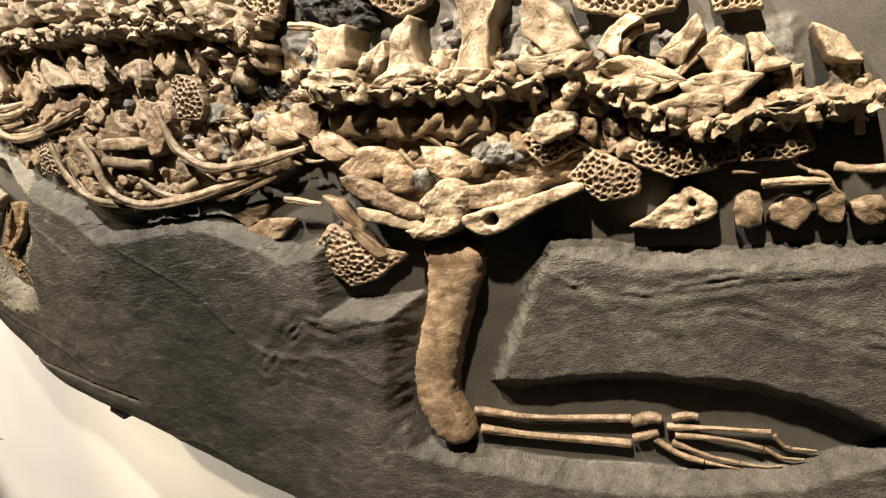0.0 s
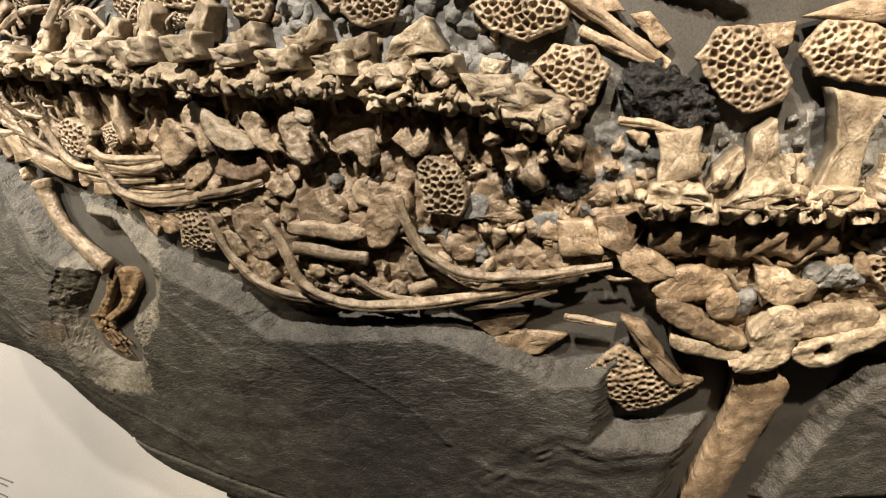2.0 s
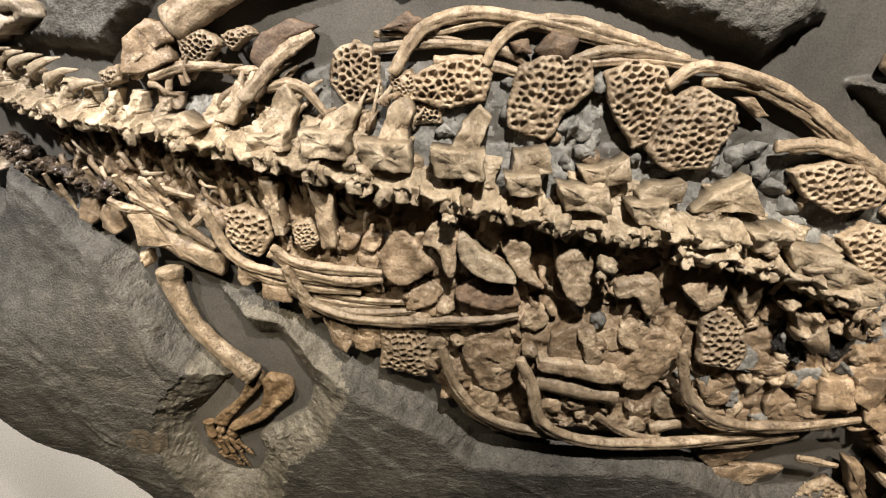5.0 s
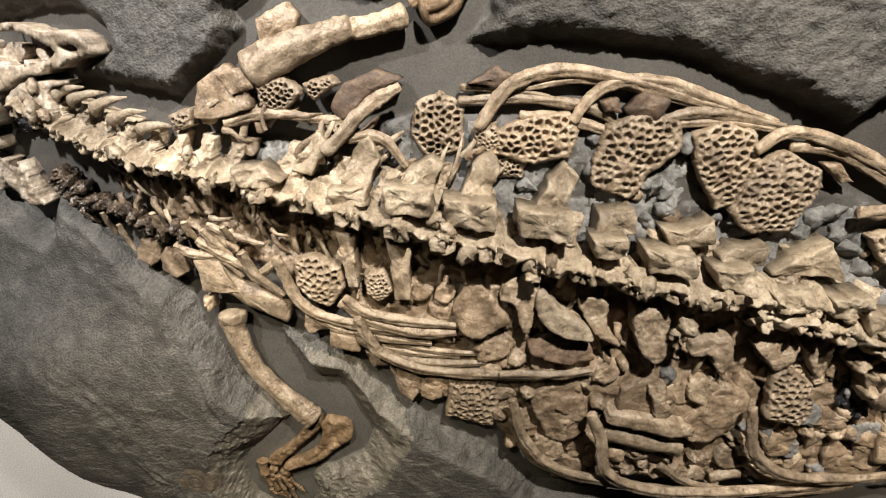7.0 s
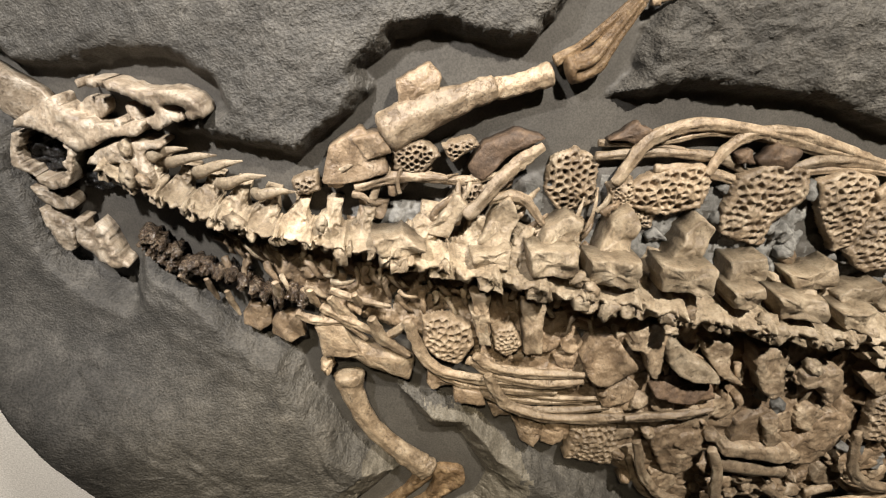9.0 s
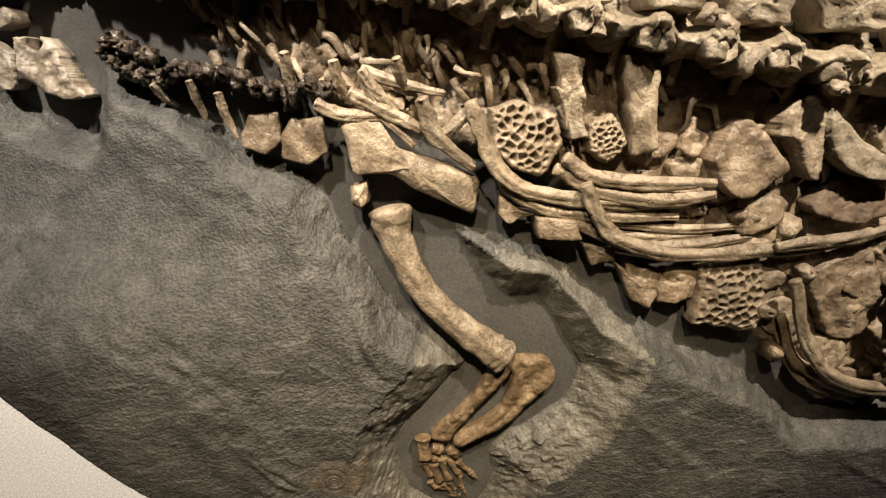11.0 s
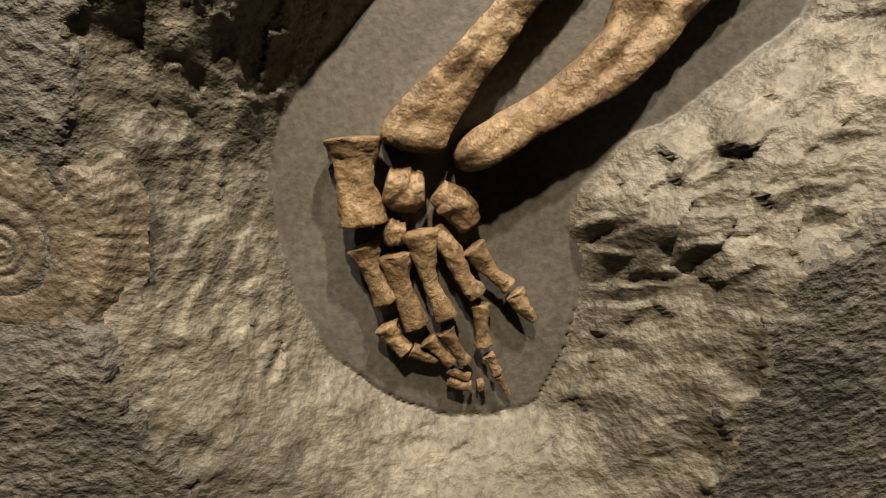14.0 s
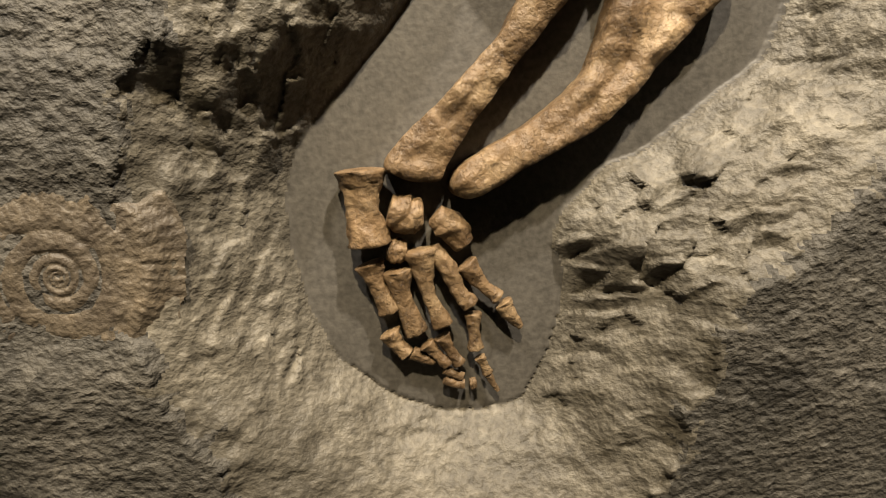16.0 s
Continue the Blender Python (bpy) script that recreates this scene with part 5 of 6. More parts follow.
# ---------- ribs ----------
rib([(-0.161, 1.454), (-0.128, 1.436), (-0.080, 1.432), (-0.016, 1.432)], 0.0070, 0.045, 0.040)
rib([(-0.167, 1.444), (-0.126, 1.424), (-0.061, 1.415), (-0.015, 1.421)], 0.0070, 0.038, 0.038)
rib([(-0.249, 1.502), (-0.238, 1.473), (-0.217, 1.438), (-0.179, 1.420), (-0.104, 1.412), (-0.034, 1.412)], 0.0070, 0.050, 0.030)
rib([(-0.215, 1.429), (-0.176, 1.406), (-0.122, 1.399), (-0.045, 1.398)], 0.0060, 0.034, 0.030)
rib([(-0.142, 1.431), (-0.130, 1.407), (-0.107, 1.380), (-0.046, 1.363), (0.065, 1.368), (0.144, 1.379)], 0.0070, 0.050, 0.028)
rib([(-0.145, 1.391), (-0.091, 1.371), (-0.041, 1.369), (0.030, 1.379)], 0.0060, 0.030, 0.028)
rib([(-0.292, 1.504), (-0.279, 1.473), (-0.243, 1.444)], 0.0080, 0.055, 0.035)
rib([(-0.353, 1.508), (-0.324, 1.494), (-0.292, 1.478)], 0.0070, 0.045, 0.040)
rib([(-0.247, 1.498), (-0.264, 1.480), (-0.279, 1.470)], 0.0060, 0.045, 0.040)
rib([(0.069, 1.340), (0.094, 1.277), (0.149, 1.225), (0.254, 1.204), (0.318, 1.199)], 0.0070, 0.045, 0.030)
rib([(0.174, 1.336), (0.196, 1.287), (0.215, 1.233), (0.278, 1.204), (0.373, 1.203), (0.493, 1.220), (0.559, 1.230)], 0.0080, 0.050, 0.032)
rib([(0.289, 1.247), (0.341, 1.215), (0.412, 1.205), (0.502, 1.219)], 0.0060, 0.035, 0.030)
rib([(0.380, 1.364), (0.391, 1.325), (0.412, 1.284), (0.466, 1.252), (0.554, 1.249), (0.653, 1.263)], 0.0080, 0.055, 0.042)
rib([(0.075, 1.296), (0.105, 1.243), (0.179, 1.205), (0.237, 1.205)], 0.0060, 0.026, 0.024)
rib([(0.451, 1.198), (0.497, 1.204), (0.548, 1.216), (0.581, 1.224)], 0.0050, 0.030, 0.030)
rib([(-0.014, 1.683), (0.008, 1.722), (0.032, 1.744), (0.094, 1.758), (0.183, 1.748), (0.278, 1.731)], 0.0080, 0.024, 0.012)
rib([(0.098, 1.701), (0.116, 1.731), (0.147, 1.751), (0.205, 1.754), (0.278, 1.735), (0.343, 1.721)], 0.0070, 0.020, 0.010)
rib([(0.192, 1.701), (0.224, 1.719), (0.282, 1.725), (0.353, 1.717)], 0.0070, 0.018, 0.010)
rib([(-0.039, 1.710), (0.046, 1.721), (0.121, 1.716), (0.156, 1.697)], 0.0060, 0.014, 0.012)
rib([(-0.039, 1.727), (0.015, 1.729), (0.067, 1.725)], 0.0050, 0.014, 0.012)
rib([(0.036, 1.701), (0.087, 1.702), (0.142, 1.691), (0.160, 1.680)], 0.0060, 0.014, 0.012)
rib([(0.318, 1.690), (0.354, 1.713), (0.414, 1.706), (0.481, 1.680), (0.550, 1.637), (0.637, 1.571), (0.721, 1.507)], 0.0080, 0.029, 0.012)
rib([(0.362, 1.696), (0.416, 1.695), (0.470, 1.675), (0.525, 1.649), (0.589, 1.601), (0.626, 1.567)], 0.0070, 0.020, 0.012)
rib([(0.460, 1.626), (0.519, 1.630), (0.572, 1.616), (0.621, 1.586), (0.708, 1.512)], 0.0090, 0.029, 0.016)
rib([(0.619, 1.555), (0.667, 1.527), (0.722, 1.499)], 0.0070, 0.014, 0.016)
rib([(0.429, 1.693), (0.485, 1.667), (0.548, 1.620), (0.607, 1.577)], 0.0050, 0.014, 0.010)
rib([(-0.317, 1.659), (-0.272, 1.675), (-0.215, 1.677)], 0.0070, 0.029, 0.032)
rib([(-0.191, 1.642), (-0.156, 1.684), (-0.135, 1.706), (-0.110, 1.722)], 0.0080, 0.055, 0.035)
rib([(-0.164, 1.658), (-0.129, 1.662), (-0.095, 1.629)], 0.0070, 0.040, 0.030)
rib([(-0.244, 1.676), (-0.194, 1.674), (-0.152, 1.686)], 0.0060, 0.022, 0.027)
rib([(0.050, 1.372), (0.123, 1.381), (0.166, 1.391)], 0.0070, 0.040, 0.040)
rib([(0.591, 1.186), (0.615, 1.181), (0.656, 1.172)], 0.0060, 0.030, 0.028)
rib([(0.665, 1.445), (0.699, 1.438), (0.745, 1.421)], 0.0060, 0.055, 0.055)
rib([(1.290, 1.135), (1.330, 1.135), (1.369, 1.130)], 0.0060, 0.045, 0.045)
rod([(0.202, 1.290), (0.253, 1.283), (0.312, 1.271)], 0.0110, 0.030, 0.028)
rod([(0.372, 1.224), (0.410, 1.234)], 0.0080, 0.026, 0.026)
rib([(-0.343, 1.528), (-0.308, 1.516), (-0.270, 1.509)], 0.0050, 0.036, 0.030)
rib([(-0.341, 1.520), (-0.329, 1.493), (-0.297, 1.463)], 0.0050, 0.050, 0.034)
rib([(-0.102, 1.390), (-0.040, 1.385), (0.022, 1.388)], 0.0050, 0.024, 0.022)
rib([(-0.117, 1.382), (-0.066, 1.376), (-0.005, 1.379)], 0.0050, 0.022, 0.020)
rib([(0.188, 1.256), (0.252, 1.222), (0.341, 1.218)], 0.0050, 0.020, 0.018)
rib([(0.080, 1.275), (0.119, 1.220), (0.194, 1.184)], 0.0050, 0.018, 0.018)
rib([(0.401, 1.261), (0.466, 1.218), (0.549, 1.224)], 0.0050, 0.024, 0.022)
rib([(0.036, 1.734), (0.113, 1.749), (0.204, 1.739), (0.300, 1.720)], 0.0050, 0.014, 0.010)
rib([(0.220, 1.708), (0.294, 1.716), (0.373, 1.708)], 0.0050, 0.014, 0.010)
rib([(0.382, 1.704), (0.449, 1.691), (0.525, 1.658), (0.603, 1.600), (0.681, 1.535)], 0.0050, 0.014, 0.010)
rib([(-0.501, 1.515), (-0.497, 1.497), (-0.492, 1.479)], 0.0040, 0.045, 0.025)
rib([(-0.474, 1.505), (-0.470, 1.485), (-0.463, 1.464)], 0.0040, 0.045, 0.025)
rib([(-0.539, 1.511), (-0.531, 1.500), (-0.522, 1.491)], 0.0040, 0.045, 0.025)
rib([(-0.367, 1.534), (-0.363, 1.517), (-0.357, 1.503)], 0.0050, 0.055, 0.035)
rib([(-0.343, 1.527), (-0.329, 1.508), (-0.312, 1.489)], 0.0050, 0.055, 0.035)
rib([(-0.408, 1.540), (-0.407, 1.523), (-0.406, 1.507)], 0.0050, 0.060, 0.040)
rib([(-0.314, 1.537), (-0.310, 1.523), (-0.306, 1.511)], 0.0050, 0.060, 0.040)
rib([(-0.383, 1.498), (-0.359, 1.489), (-0.324, 1.488)], 0.0060, 0.050, 0.040)
rib([(1.194, 1.297), (1.220, 1.322), (1.249, 1.346)], 0.0080, 0.060, 0.050)
rib([(1.115, 1.332), (1.140, 1.359), (1.173, 1.364)], 0.0080, 0.060, 0.050)
rod([(1.292, 1.130), (1.324, 1.131), (1.367, 1.129)], 0.0040, 0.034, 0.034)
rod([(1.376, 1.149), (1.407, 1.142), (1.448, 1.141)], 0.0060, 0.040, 0.040)
scap([(-0.362, 1.478), (-0.352, 1.496), (-0.331, 1.489), (-0.313, 1.461), (-0.266, 1.446), (-0.234, 1.432), (-0.239, 1.396), (-0.296, 1.422), (-0.320, 1.437), (-0.352, 1.436)], 0.036, 0.012)

# ---------- loose plates ----------
frag([(0.456, 1.166), (0.495, 1.179), (0.541, 1.182), (0.528, 1.164), (0.483, 1.140)], 0.012, 0.008)
frag([(0.505, 1.153), (0.533, 1.157), (0.530, 1.142), (0.510, 1.143)], 0.012, 0.007)
frag([(0.520, 1.275), (0.540, 1.297), (0.564, 1.277), (0.556, 1.255), (0.526, 1.254)], 0.024, 0.007)
frag([(0.565, 1.295), (0.596, 1.308), (0.611, 1.280), (0.596, 1.255), (0.570, 1.257)], 0.026, 0.010)
frag([(0.615, 1.279), (0.639, 1.321), (0.658, 1.312), (0.646, 1.270), (0.630, 1.257)], 0.024, 0.007)
frag([(-0.098, 1.350), (-0.055, 1.323), (-0.062, 1.304), (-0.079, 1.312)], 0.022, 0.007)
frag([(-0.054, 1.336), (-0.023, 1.335), (-0.022, 1.311), (-0.052, 1.308)], 0.022, 0.007)
frag([(0.653, 1.287), (0.689, 1.291), (0.727, 1.258), (0.739, 1.240), (0.699, 1.235), (0.666, 1.254)], 0.040, 0.008)
frag([(-0.458, 1.468), (-0.449, 1.485), (-0.421, 1.490), (-0.419, 1.463), (-0.434, 1.450), (-0.456, 1.455)], 0.030, 0.009)
frag([(-0.418, 1.472), (-0.409, 1.483), (-0.380, 1.486), (-0.375, 1.454), (-0.394, 1.441), (-0.420, 1.446)], 0.030, 0.009)
frag([(-0.182, 1.398), (-0.145, 1.396), (-0.137, 1.376), (-0.179, 1.377)], 0.036, 0.008)
frag([(-0.216, 1.420), (-0.196, 1.403), (-0.181, 1.400), (-0.204, 1.389), (-0.218, 1.398)], 0.028, 0.008)
frag([(-0.133, 1.370), (-0.101, 1.365), (-0.098, 1.352), (-0.121, 1.347)], 0.022, 0.008)
frag([(-0.090, 1.356), (-0.052, 1.342), (-0.043, 1.319), (-0.063, 1.308), (-0.086, 1.336)], 0.022, 0.008)
frag([(-0.051, 1.345), (-0.014, 1.343), (-0.011, 1.312), (-0.042, 1.313)], 0.022, 0.008)
frag([(-0.349, 1.703), (-0.315, 1.729), (-0.292, 1.713), (-0.281, 1.681), (-0.334, 1.660), (-0.357, 1.662)], 0.036, 0.008)
frag([(-0.279, 1.781), (-0.243, 1.804), (-0.229, 1.789), (-0.233, 1.776), (-0.272, 1.747)], 0.032, 0.008)
frag([(0.402, 1.680), (0.422, 1.683), (0.447, 1.661), (0.434, 1.657)], 0.026, 0.008)
frag([(0.628, 1.592), (0.658, 1.592), (0.672, 1.571), (0.641, 1.574)], 0.018, 0.006)
frag([(0.676, 1.567), (0.699, 1.570), (0.725, 1.535), (0.708, 1.525)], 0.018, 0.006)
frag([(0.824, 1.544), (0.869, 1.544), (0.865, 1.517), (0.838, 1.512)], 0.016, 0.006)
frag([(0.871, 1.548), (0.939, 1.565), (1.034, 1.558), (1.085, 1.537), (1.063, 1.516), (0.983, 1.530), (0.909, 1.541)], 0.030, 0.008)
frag([(1.256, 1.119), (1.273, 1.128), (1.287, 1.121), (1.291, 1.098), (1.287, 1.076), (1.270, 1.070), (1.254, 1.077), (1.251, 1.098)], 0.030, 0.012)
frag([(1.296, 1.098), (1.314, 1.116), (1.337, 1.112), (1.351, 1.094), (1.342, 1.077), (1.328, 1.065), (1.312, 1.071), (1.299, 1.082)], 0.032, 0.012)
frag([(1.352, 1.103), (1.370, 1.117), (1.388, 1.107), (1.388, 1.087), (1.381, 1.072), (1.366, 1.074), (1.357, 1.085)], 0.032, 0.012)
frag([(1.391, 1.099), (1.408, 1.106), (1.426, 1.106), (1.435, 1.087), (1.429, 1.068), (1.414, 1.065), (1.400, 1.076)], 0.032, 0.012)
frag([(1.439, 1.098), (1.456, 1.107), (1.479, 1.105), (1.485, 1.083), (1.474, 1.065), (1.454, 1.064)], 0.032, 0.012)
frag([(0.462, 1.138), (0.537, 1.156), (0.594, 1.152), (0.552, 1.120), (0.495, 1.106)], 0.014, 0.007)
frag([(0.516, 1.109), (0.554, 1.108), (0.545, 1.091), (0.519, 1.094)], 0.012, 0.006)
frag([(0.514, 1.243), (0.561, 1.280), (0.618, 1.269), (0.608, 1.232), (0.563, 1.228)], 0.022, 0.008)
frag([(0.636, 1.325), (0.685, 1.330), (0.696, 1.312), (0.671, 1.270), (0.637, 1.290)], 0.040, 0.008)
frag([(0.481, 1.330), (0.533, 1.337), (0.541, 1.323), (0.515, 1.319)], 0.030, 0.008)
frag([(-0.324, 1.717), (-0.294, 1.727), (-0.279, 1.705), (-0.306, 1.693)], 0.040, 0.008)
frag([(-0.314, 1.643), (-0.278, 1.643), (-0.284, 1.620), (-0.313, 1.620)], 0.024, 0.008)
frag([(0.585, 1.323), (0.631, 1.321), (0.645, 1.276), (0.589, 1.273)], 0.040, 0.010)
frag([(0.421, 1.304), (0.475, 1.306), (0.482, 1.283), (0.437, 1.269)], 0.026, 0.008)
frag([(0.663, 1.186), (0.693, 1.176), (0.748, 1.076), (0.730, 1.070), (0.696, 1.118)], 0.030, 0.008)
frag([(0.834, 1.230), (0.870, 1.232), (0.885, 1.199), (0.845, 1.194)], 0.040, 0.008)
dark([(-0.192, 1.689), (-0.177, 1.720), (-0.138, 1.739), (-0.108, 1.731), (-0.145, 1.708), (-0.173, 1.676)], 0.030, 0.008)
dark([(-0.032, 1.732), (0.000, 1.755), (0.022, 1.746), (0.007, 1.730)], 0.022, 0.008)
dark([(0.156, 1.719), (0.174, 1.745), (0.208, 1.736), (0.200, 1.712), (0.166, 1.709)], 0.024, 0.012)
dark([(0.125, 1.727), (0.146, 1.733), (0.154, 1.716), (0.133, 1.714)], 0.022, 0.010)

# ---------- belly plates ----------
sheet("belly_plate", "broad brown cracked bone plate under the ribs", BROWN, [(0.097, 1.346), (0.122, 1.359), (0.155, 1.363), (0.171, 1.326), (0.174, 1.288), (0.135, 1.270), (0.112, 1.297), (0.098, 1.325)], 0.030, 0.006, 0.001, 0.004)
sheet("belly_plate", "broad brown cracked bone plate under the ribs", BROWN, [(0.322, 1.288), (0.302, 1.309), (0.323, 1.341), (0.338, 1.372), (0.374, 1.377), (0.389, 1.352), (0.369, 1.317), (0.347, 1.290)], 0.032, 0.006, 0.001, 0.004)
sheet("belly_plate", "upright brown bone plate among the ribs", BROWN, [(0.213, 1.363), (0.262, 1.378), (0.272, 1.330), (0.222, 1.318)], 0.026, 0.005, 0.001, 0.003)
sheet("transverse_process", "tan bone process hanging below the backbone", BONE, [(0.248, 1.371), (0.269, 1.377), (0.272, 1.355), (0.289, 1.336), (0.267, 1.318), (0.258, 1.345)], 0.036, 0.007, 0.001, 0.004)
sheet("belly_plate", "round brown bone plate with a fine crack", BROWN, [(-0.021, 1.453), (-0.010, 1.476), (0.002, 1.492), (0.021, 1.483), (0.039, 1.463), (0.052, 1.445), (0.019, 1.420), (-0.007, 1.426)], 0.044, 0.006, 0.001, 0.003)
sheet("belly_plate", "pale broken bone plate standing out brightly", PALE, [(0.082, 1.502), (0.112, 1.476), (0.150, 1.453), (0.156, 1.437), (0.107, 1.445), (0.082, 1.471)], 0.056, 0.005, 0.001, 0.003)
sheet("transverse_process", "tan bone process hanging below the backbone", BONE, [(0.037, 1.477), (0.047, 1.505), (0.082, 1.510), (0.081, 1.471), (0.077, 1.439), (0.065, 1.445), (0.056, 1.471)], 0.050, 0.008, 0.002, 0.004)
sheet("transverse_process", "tan bone process hanging below the backbone", BONE, [(0.132, 1.488), (0.170, 1.489), (0.176, 1.452), (0.195, 1.433), (0.167, 1.439), (0.148, 1.462)], 0.046, 0.008, 0.002, 0.004)
sheet("transverse_process", "long tan bone process hanging below the backbone", BONE, [(0.205, 1.485), (0.248, 1.481), (0.255, 1.430), (0.244, 1.412), (0.224, 1.426), (0.209, 1.456)], 0.050, 0.009, 0.003, 0.005)
sheet("transverse_process", "hooked tan bone process below the backbone", BONE, [(0.285, 1.444), (0.336, 1.456), (0.342, 1.418), (0.332, 1.404), (0.315, 1.427), (0.291, 1.424)], 0.044, 0.008, 0.002, 0.004)
sheet("transverse_process", "tan bone process hanging below the backbone", BONE, [(0.373, 1.441), (0.392, 1.458), (0.411, 1.472), (0.425, 1.455), (0.424, 1.427), (0.404, 1.414)], 0.046, 0.008, 0.002, 0.004)
sheet("transverse_process", "tan bone process hanging below the backbone", BONE, [(0.440, 1.445), (0.457, 1.462), (0.474, 1.448), (0.467, 1.406), (0.453, 1.422)], 0.046, 0.008, 0.002, 0.004)
sheet("bone_rod", "broken straight tan bone shaft among the ribs", BONE, [(0.200, 1.330), (0.245, 1.329), (0.313, 1.320), (0.314, 1.303), (0.251, 1.307), (0.203, 1.315)], 0.042, 0.008, 0.000, 0.003)
sheet("belly_plate", "small brown bone plate at the lower edge", BROWN, [(0.133, 1.233), (0.194, 1.222), (0.195, 1.195), (0.150, 1.191)], 0.014, 0.004, 0.000, 0.003)
sheet("belly_plate", "small brown bone plate at the lower edge", BROWN, [(0.205, 1.219), (0.252, 1.220), (0.219, 1.187)], 0.014, 0.004, 0.000, 0.003)
sheet("belly_plate", "small brown bone plate at the lower edge", BROWN, [(0.443, 1.226), (0.507, 1.253), (0.521, 1.243), (0.472, 1.210)], 0.014, 0.004, 0.000, 0.003)
sheet("belly_plate", "small square brown bone plate above the ribs", BROWN, [(0.023, 1.410), (0.049, 1.421), (0.057, 1.396), (0.020, 1.381)], 0.032, 0.005, 0.000, 0.003)
sheet("belly_plate", "dark brown bone plate above the ribs", DARK, [(0.082, 1.412), (0.112, 1.434), (0.154, 1.426), (0.168, 1.405), (0.130, 1.393), (0.092, 1.402)], 0.036, 0.006, 0.001, 0.004)

# ---------- osteoderms ----------
ost([(-0.091, 1.704), (-0.062, 1.719), (-0.032, 1.704), (-0.028, 1.652), (-0.070, 1.636), (-0.097, 1.666)], 0.014)
ost([(0.010, 1.681), (0.049, 1.701), (0.094, 1.712), (0.110, 1.686), (0.101, 1.658), (0.061, 1.644), (0.007, 1.652)], 0.024)
ost([(0.002, 1.648), (0.054, 1.650), (0.050, 1.622), (0.013, 1.620)], 0.014)
ost([(0.139, 1.700), (0.182, 1.720), (0.226, 1.712), (0.233, 1.679), (0.203, 1.650), (0.181, 1.611), (0.130, 1.627), (0.131, 1.659)], 0.028)
ost([(0.242, 1.698), (0.273, 1.718), (0.315, 1.710), (0.327, 1.678), (0.324, 1.624), (0.290, 1.611), (0.255, 1.658)], 0.030)
ost([(0.322, 1.674), (0.355, 1.692), (0.402, 1.674), (0.405, 1.645), (0.382, 1.593), (0.333, 1.586), (0.304, 1.611)], 0.034)
ost([(0.483, 1.597), (0.530, 1.613), (0.570, 1.609), (0.609, 1.579), (0.601, 1.561), (0.551, 1.547), (0.502, 1.570)], 0.036)
ost([(0.559, 1.518), (0.589, 1.540), (0.636, 1.534), (0.654, 1.505), (0.632, 1.463), (0.597, 1.476)], 0.042)
ost([(0.403, 1.402), (0.418, 1.418), (0.463, 1.396), (0.473, 1.356), (0.460, 1.331), (0.410, 1.339)], 0.046)
ost([(0.751, 1.510), (0.777, 1.545), (0.823, 1.540), (0.865, 1.477), (0.856, 1.452), (0.809, 1.437), (0.773, 1.468)], 0.038)
ost([(0.871, 1.507), (0.895, 1.541), (0.956, 1.534), (0.999, 1.501), (1.021, 1.475), (0.975, 1.456), (0.893, 1.476)], 0.038)
ost([(1.047, 1.481), (1.077, 1.502), (1.113, 1.485), (1.148, 1.457), (1.211, 1.420), (1.198, 1.386), (1.142, 1.383), (1.062, 1.409)], 0.038)
ost([(1.233, 1.432), (1.282, 1.447), (1.301, 1.366), (1.242, 1.371)], 0.038)
ost([(0.607, 1.092), (0.660, 1.138), (0.728, 1.096), (0.774, 1.076), (0.710, 1.033), (0.672, 1.027)], 0.024)
ost([(1.030, 1.172), (1.073, 1.208), (1.135, 1.171), (1.129, 1.134), (1.075, 1.129)], 0.045)
ost([(0.957, 1.236), (1.012, 1.255), (1.052, 1.213), (0.996, 1.189)], 0.038)
ost([(-0.391, 1.659), (-0.363, 1.672), (-0.357, 1.651), (-0.385, 1.640)], 0.034)
ost([(-0.281, 1.706), (-0.246, 1.721), (-0.223, 1.703), (-0.244, 1.682), (-0.275, 1.682)], 0.036)
ost([(-0.227, 1.715), (-0.192, 1.728), (-0.181, 1.718), (-0.210, 1.696)], 0.036)
ost([(-0.019, 1.677), (0.009, 1.691), (0.019, 1.662), (-0.010, 1.647)], 0.024)
ost([(-0.139, 1.484), (-0.116, 1.495), (-0.098, 1.467), (-0.118, 1.448), (-0.136, 1.458)], 0.038)
ost([(-0.231, 1.497), (-0.205, 1.505), (-0.169, 1.494), (-0.163, 1.467), (-0.181, 1.435), (-0.202, 1.443), (-0.227, 1.461)], 0.044)
ost([(-0.016, 1.348), (0.048, 1.354), (0.060, 1.297), (0.048, 1.278), (-0.016, 1.288)], 0.030)
ost([(-0.197, 1.668), (-0.173, 1.678), (-0.166, 1.649), (-0.191, 1.646)], 0.030)
ost([(0.417, 1.409), (0.471, 1.421), (0.492, 1.388), (0.440, 1.367)], 0.026)
ost([(1.080, 1.262), (1.168, 1.243), (1.186, 1.201), (1.142, 1.176), (1.089, 1.202)], 0.034)
ost([(1.193, 1.198), (1.286, 1.215), (1.303, 1.174), (1.208, 1.164)], 0.032)
ost([(0.981, 1.253), (1.016, 1.261), (1.054, 1.240), (1.028, 1.226)], 0.046)
ost([(1.120, 1.204), (1.163, 1.220), (1.210, 1.207), (1.251, 1.188), (1.236, 1.161), (1.177, 1.153), (1.126, 1.181)], 0.050)
ost([(1.252, 1.209), (1.300, 1.217), (1.345, 1.204), (1.354, 1.176), (1.325, 1.164), (1.264, 1.165)], 0.046)

# ---------- small broken pieces ----------
SPINE = np.array(LINE)


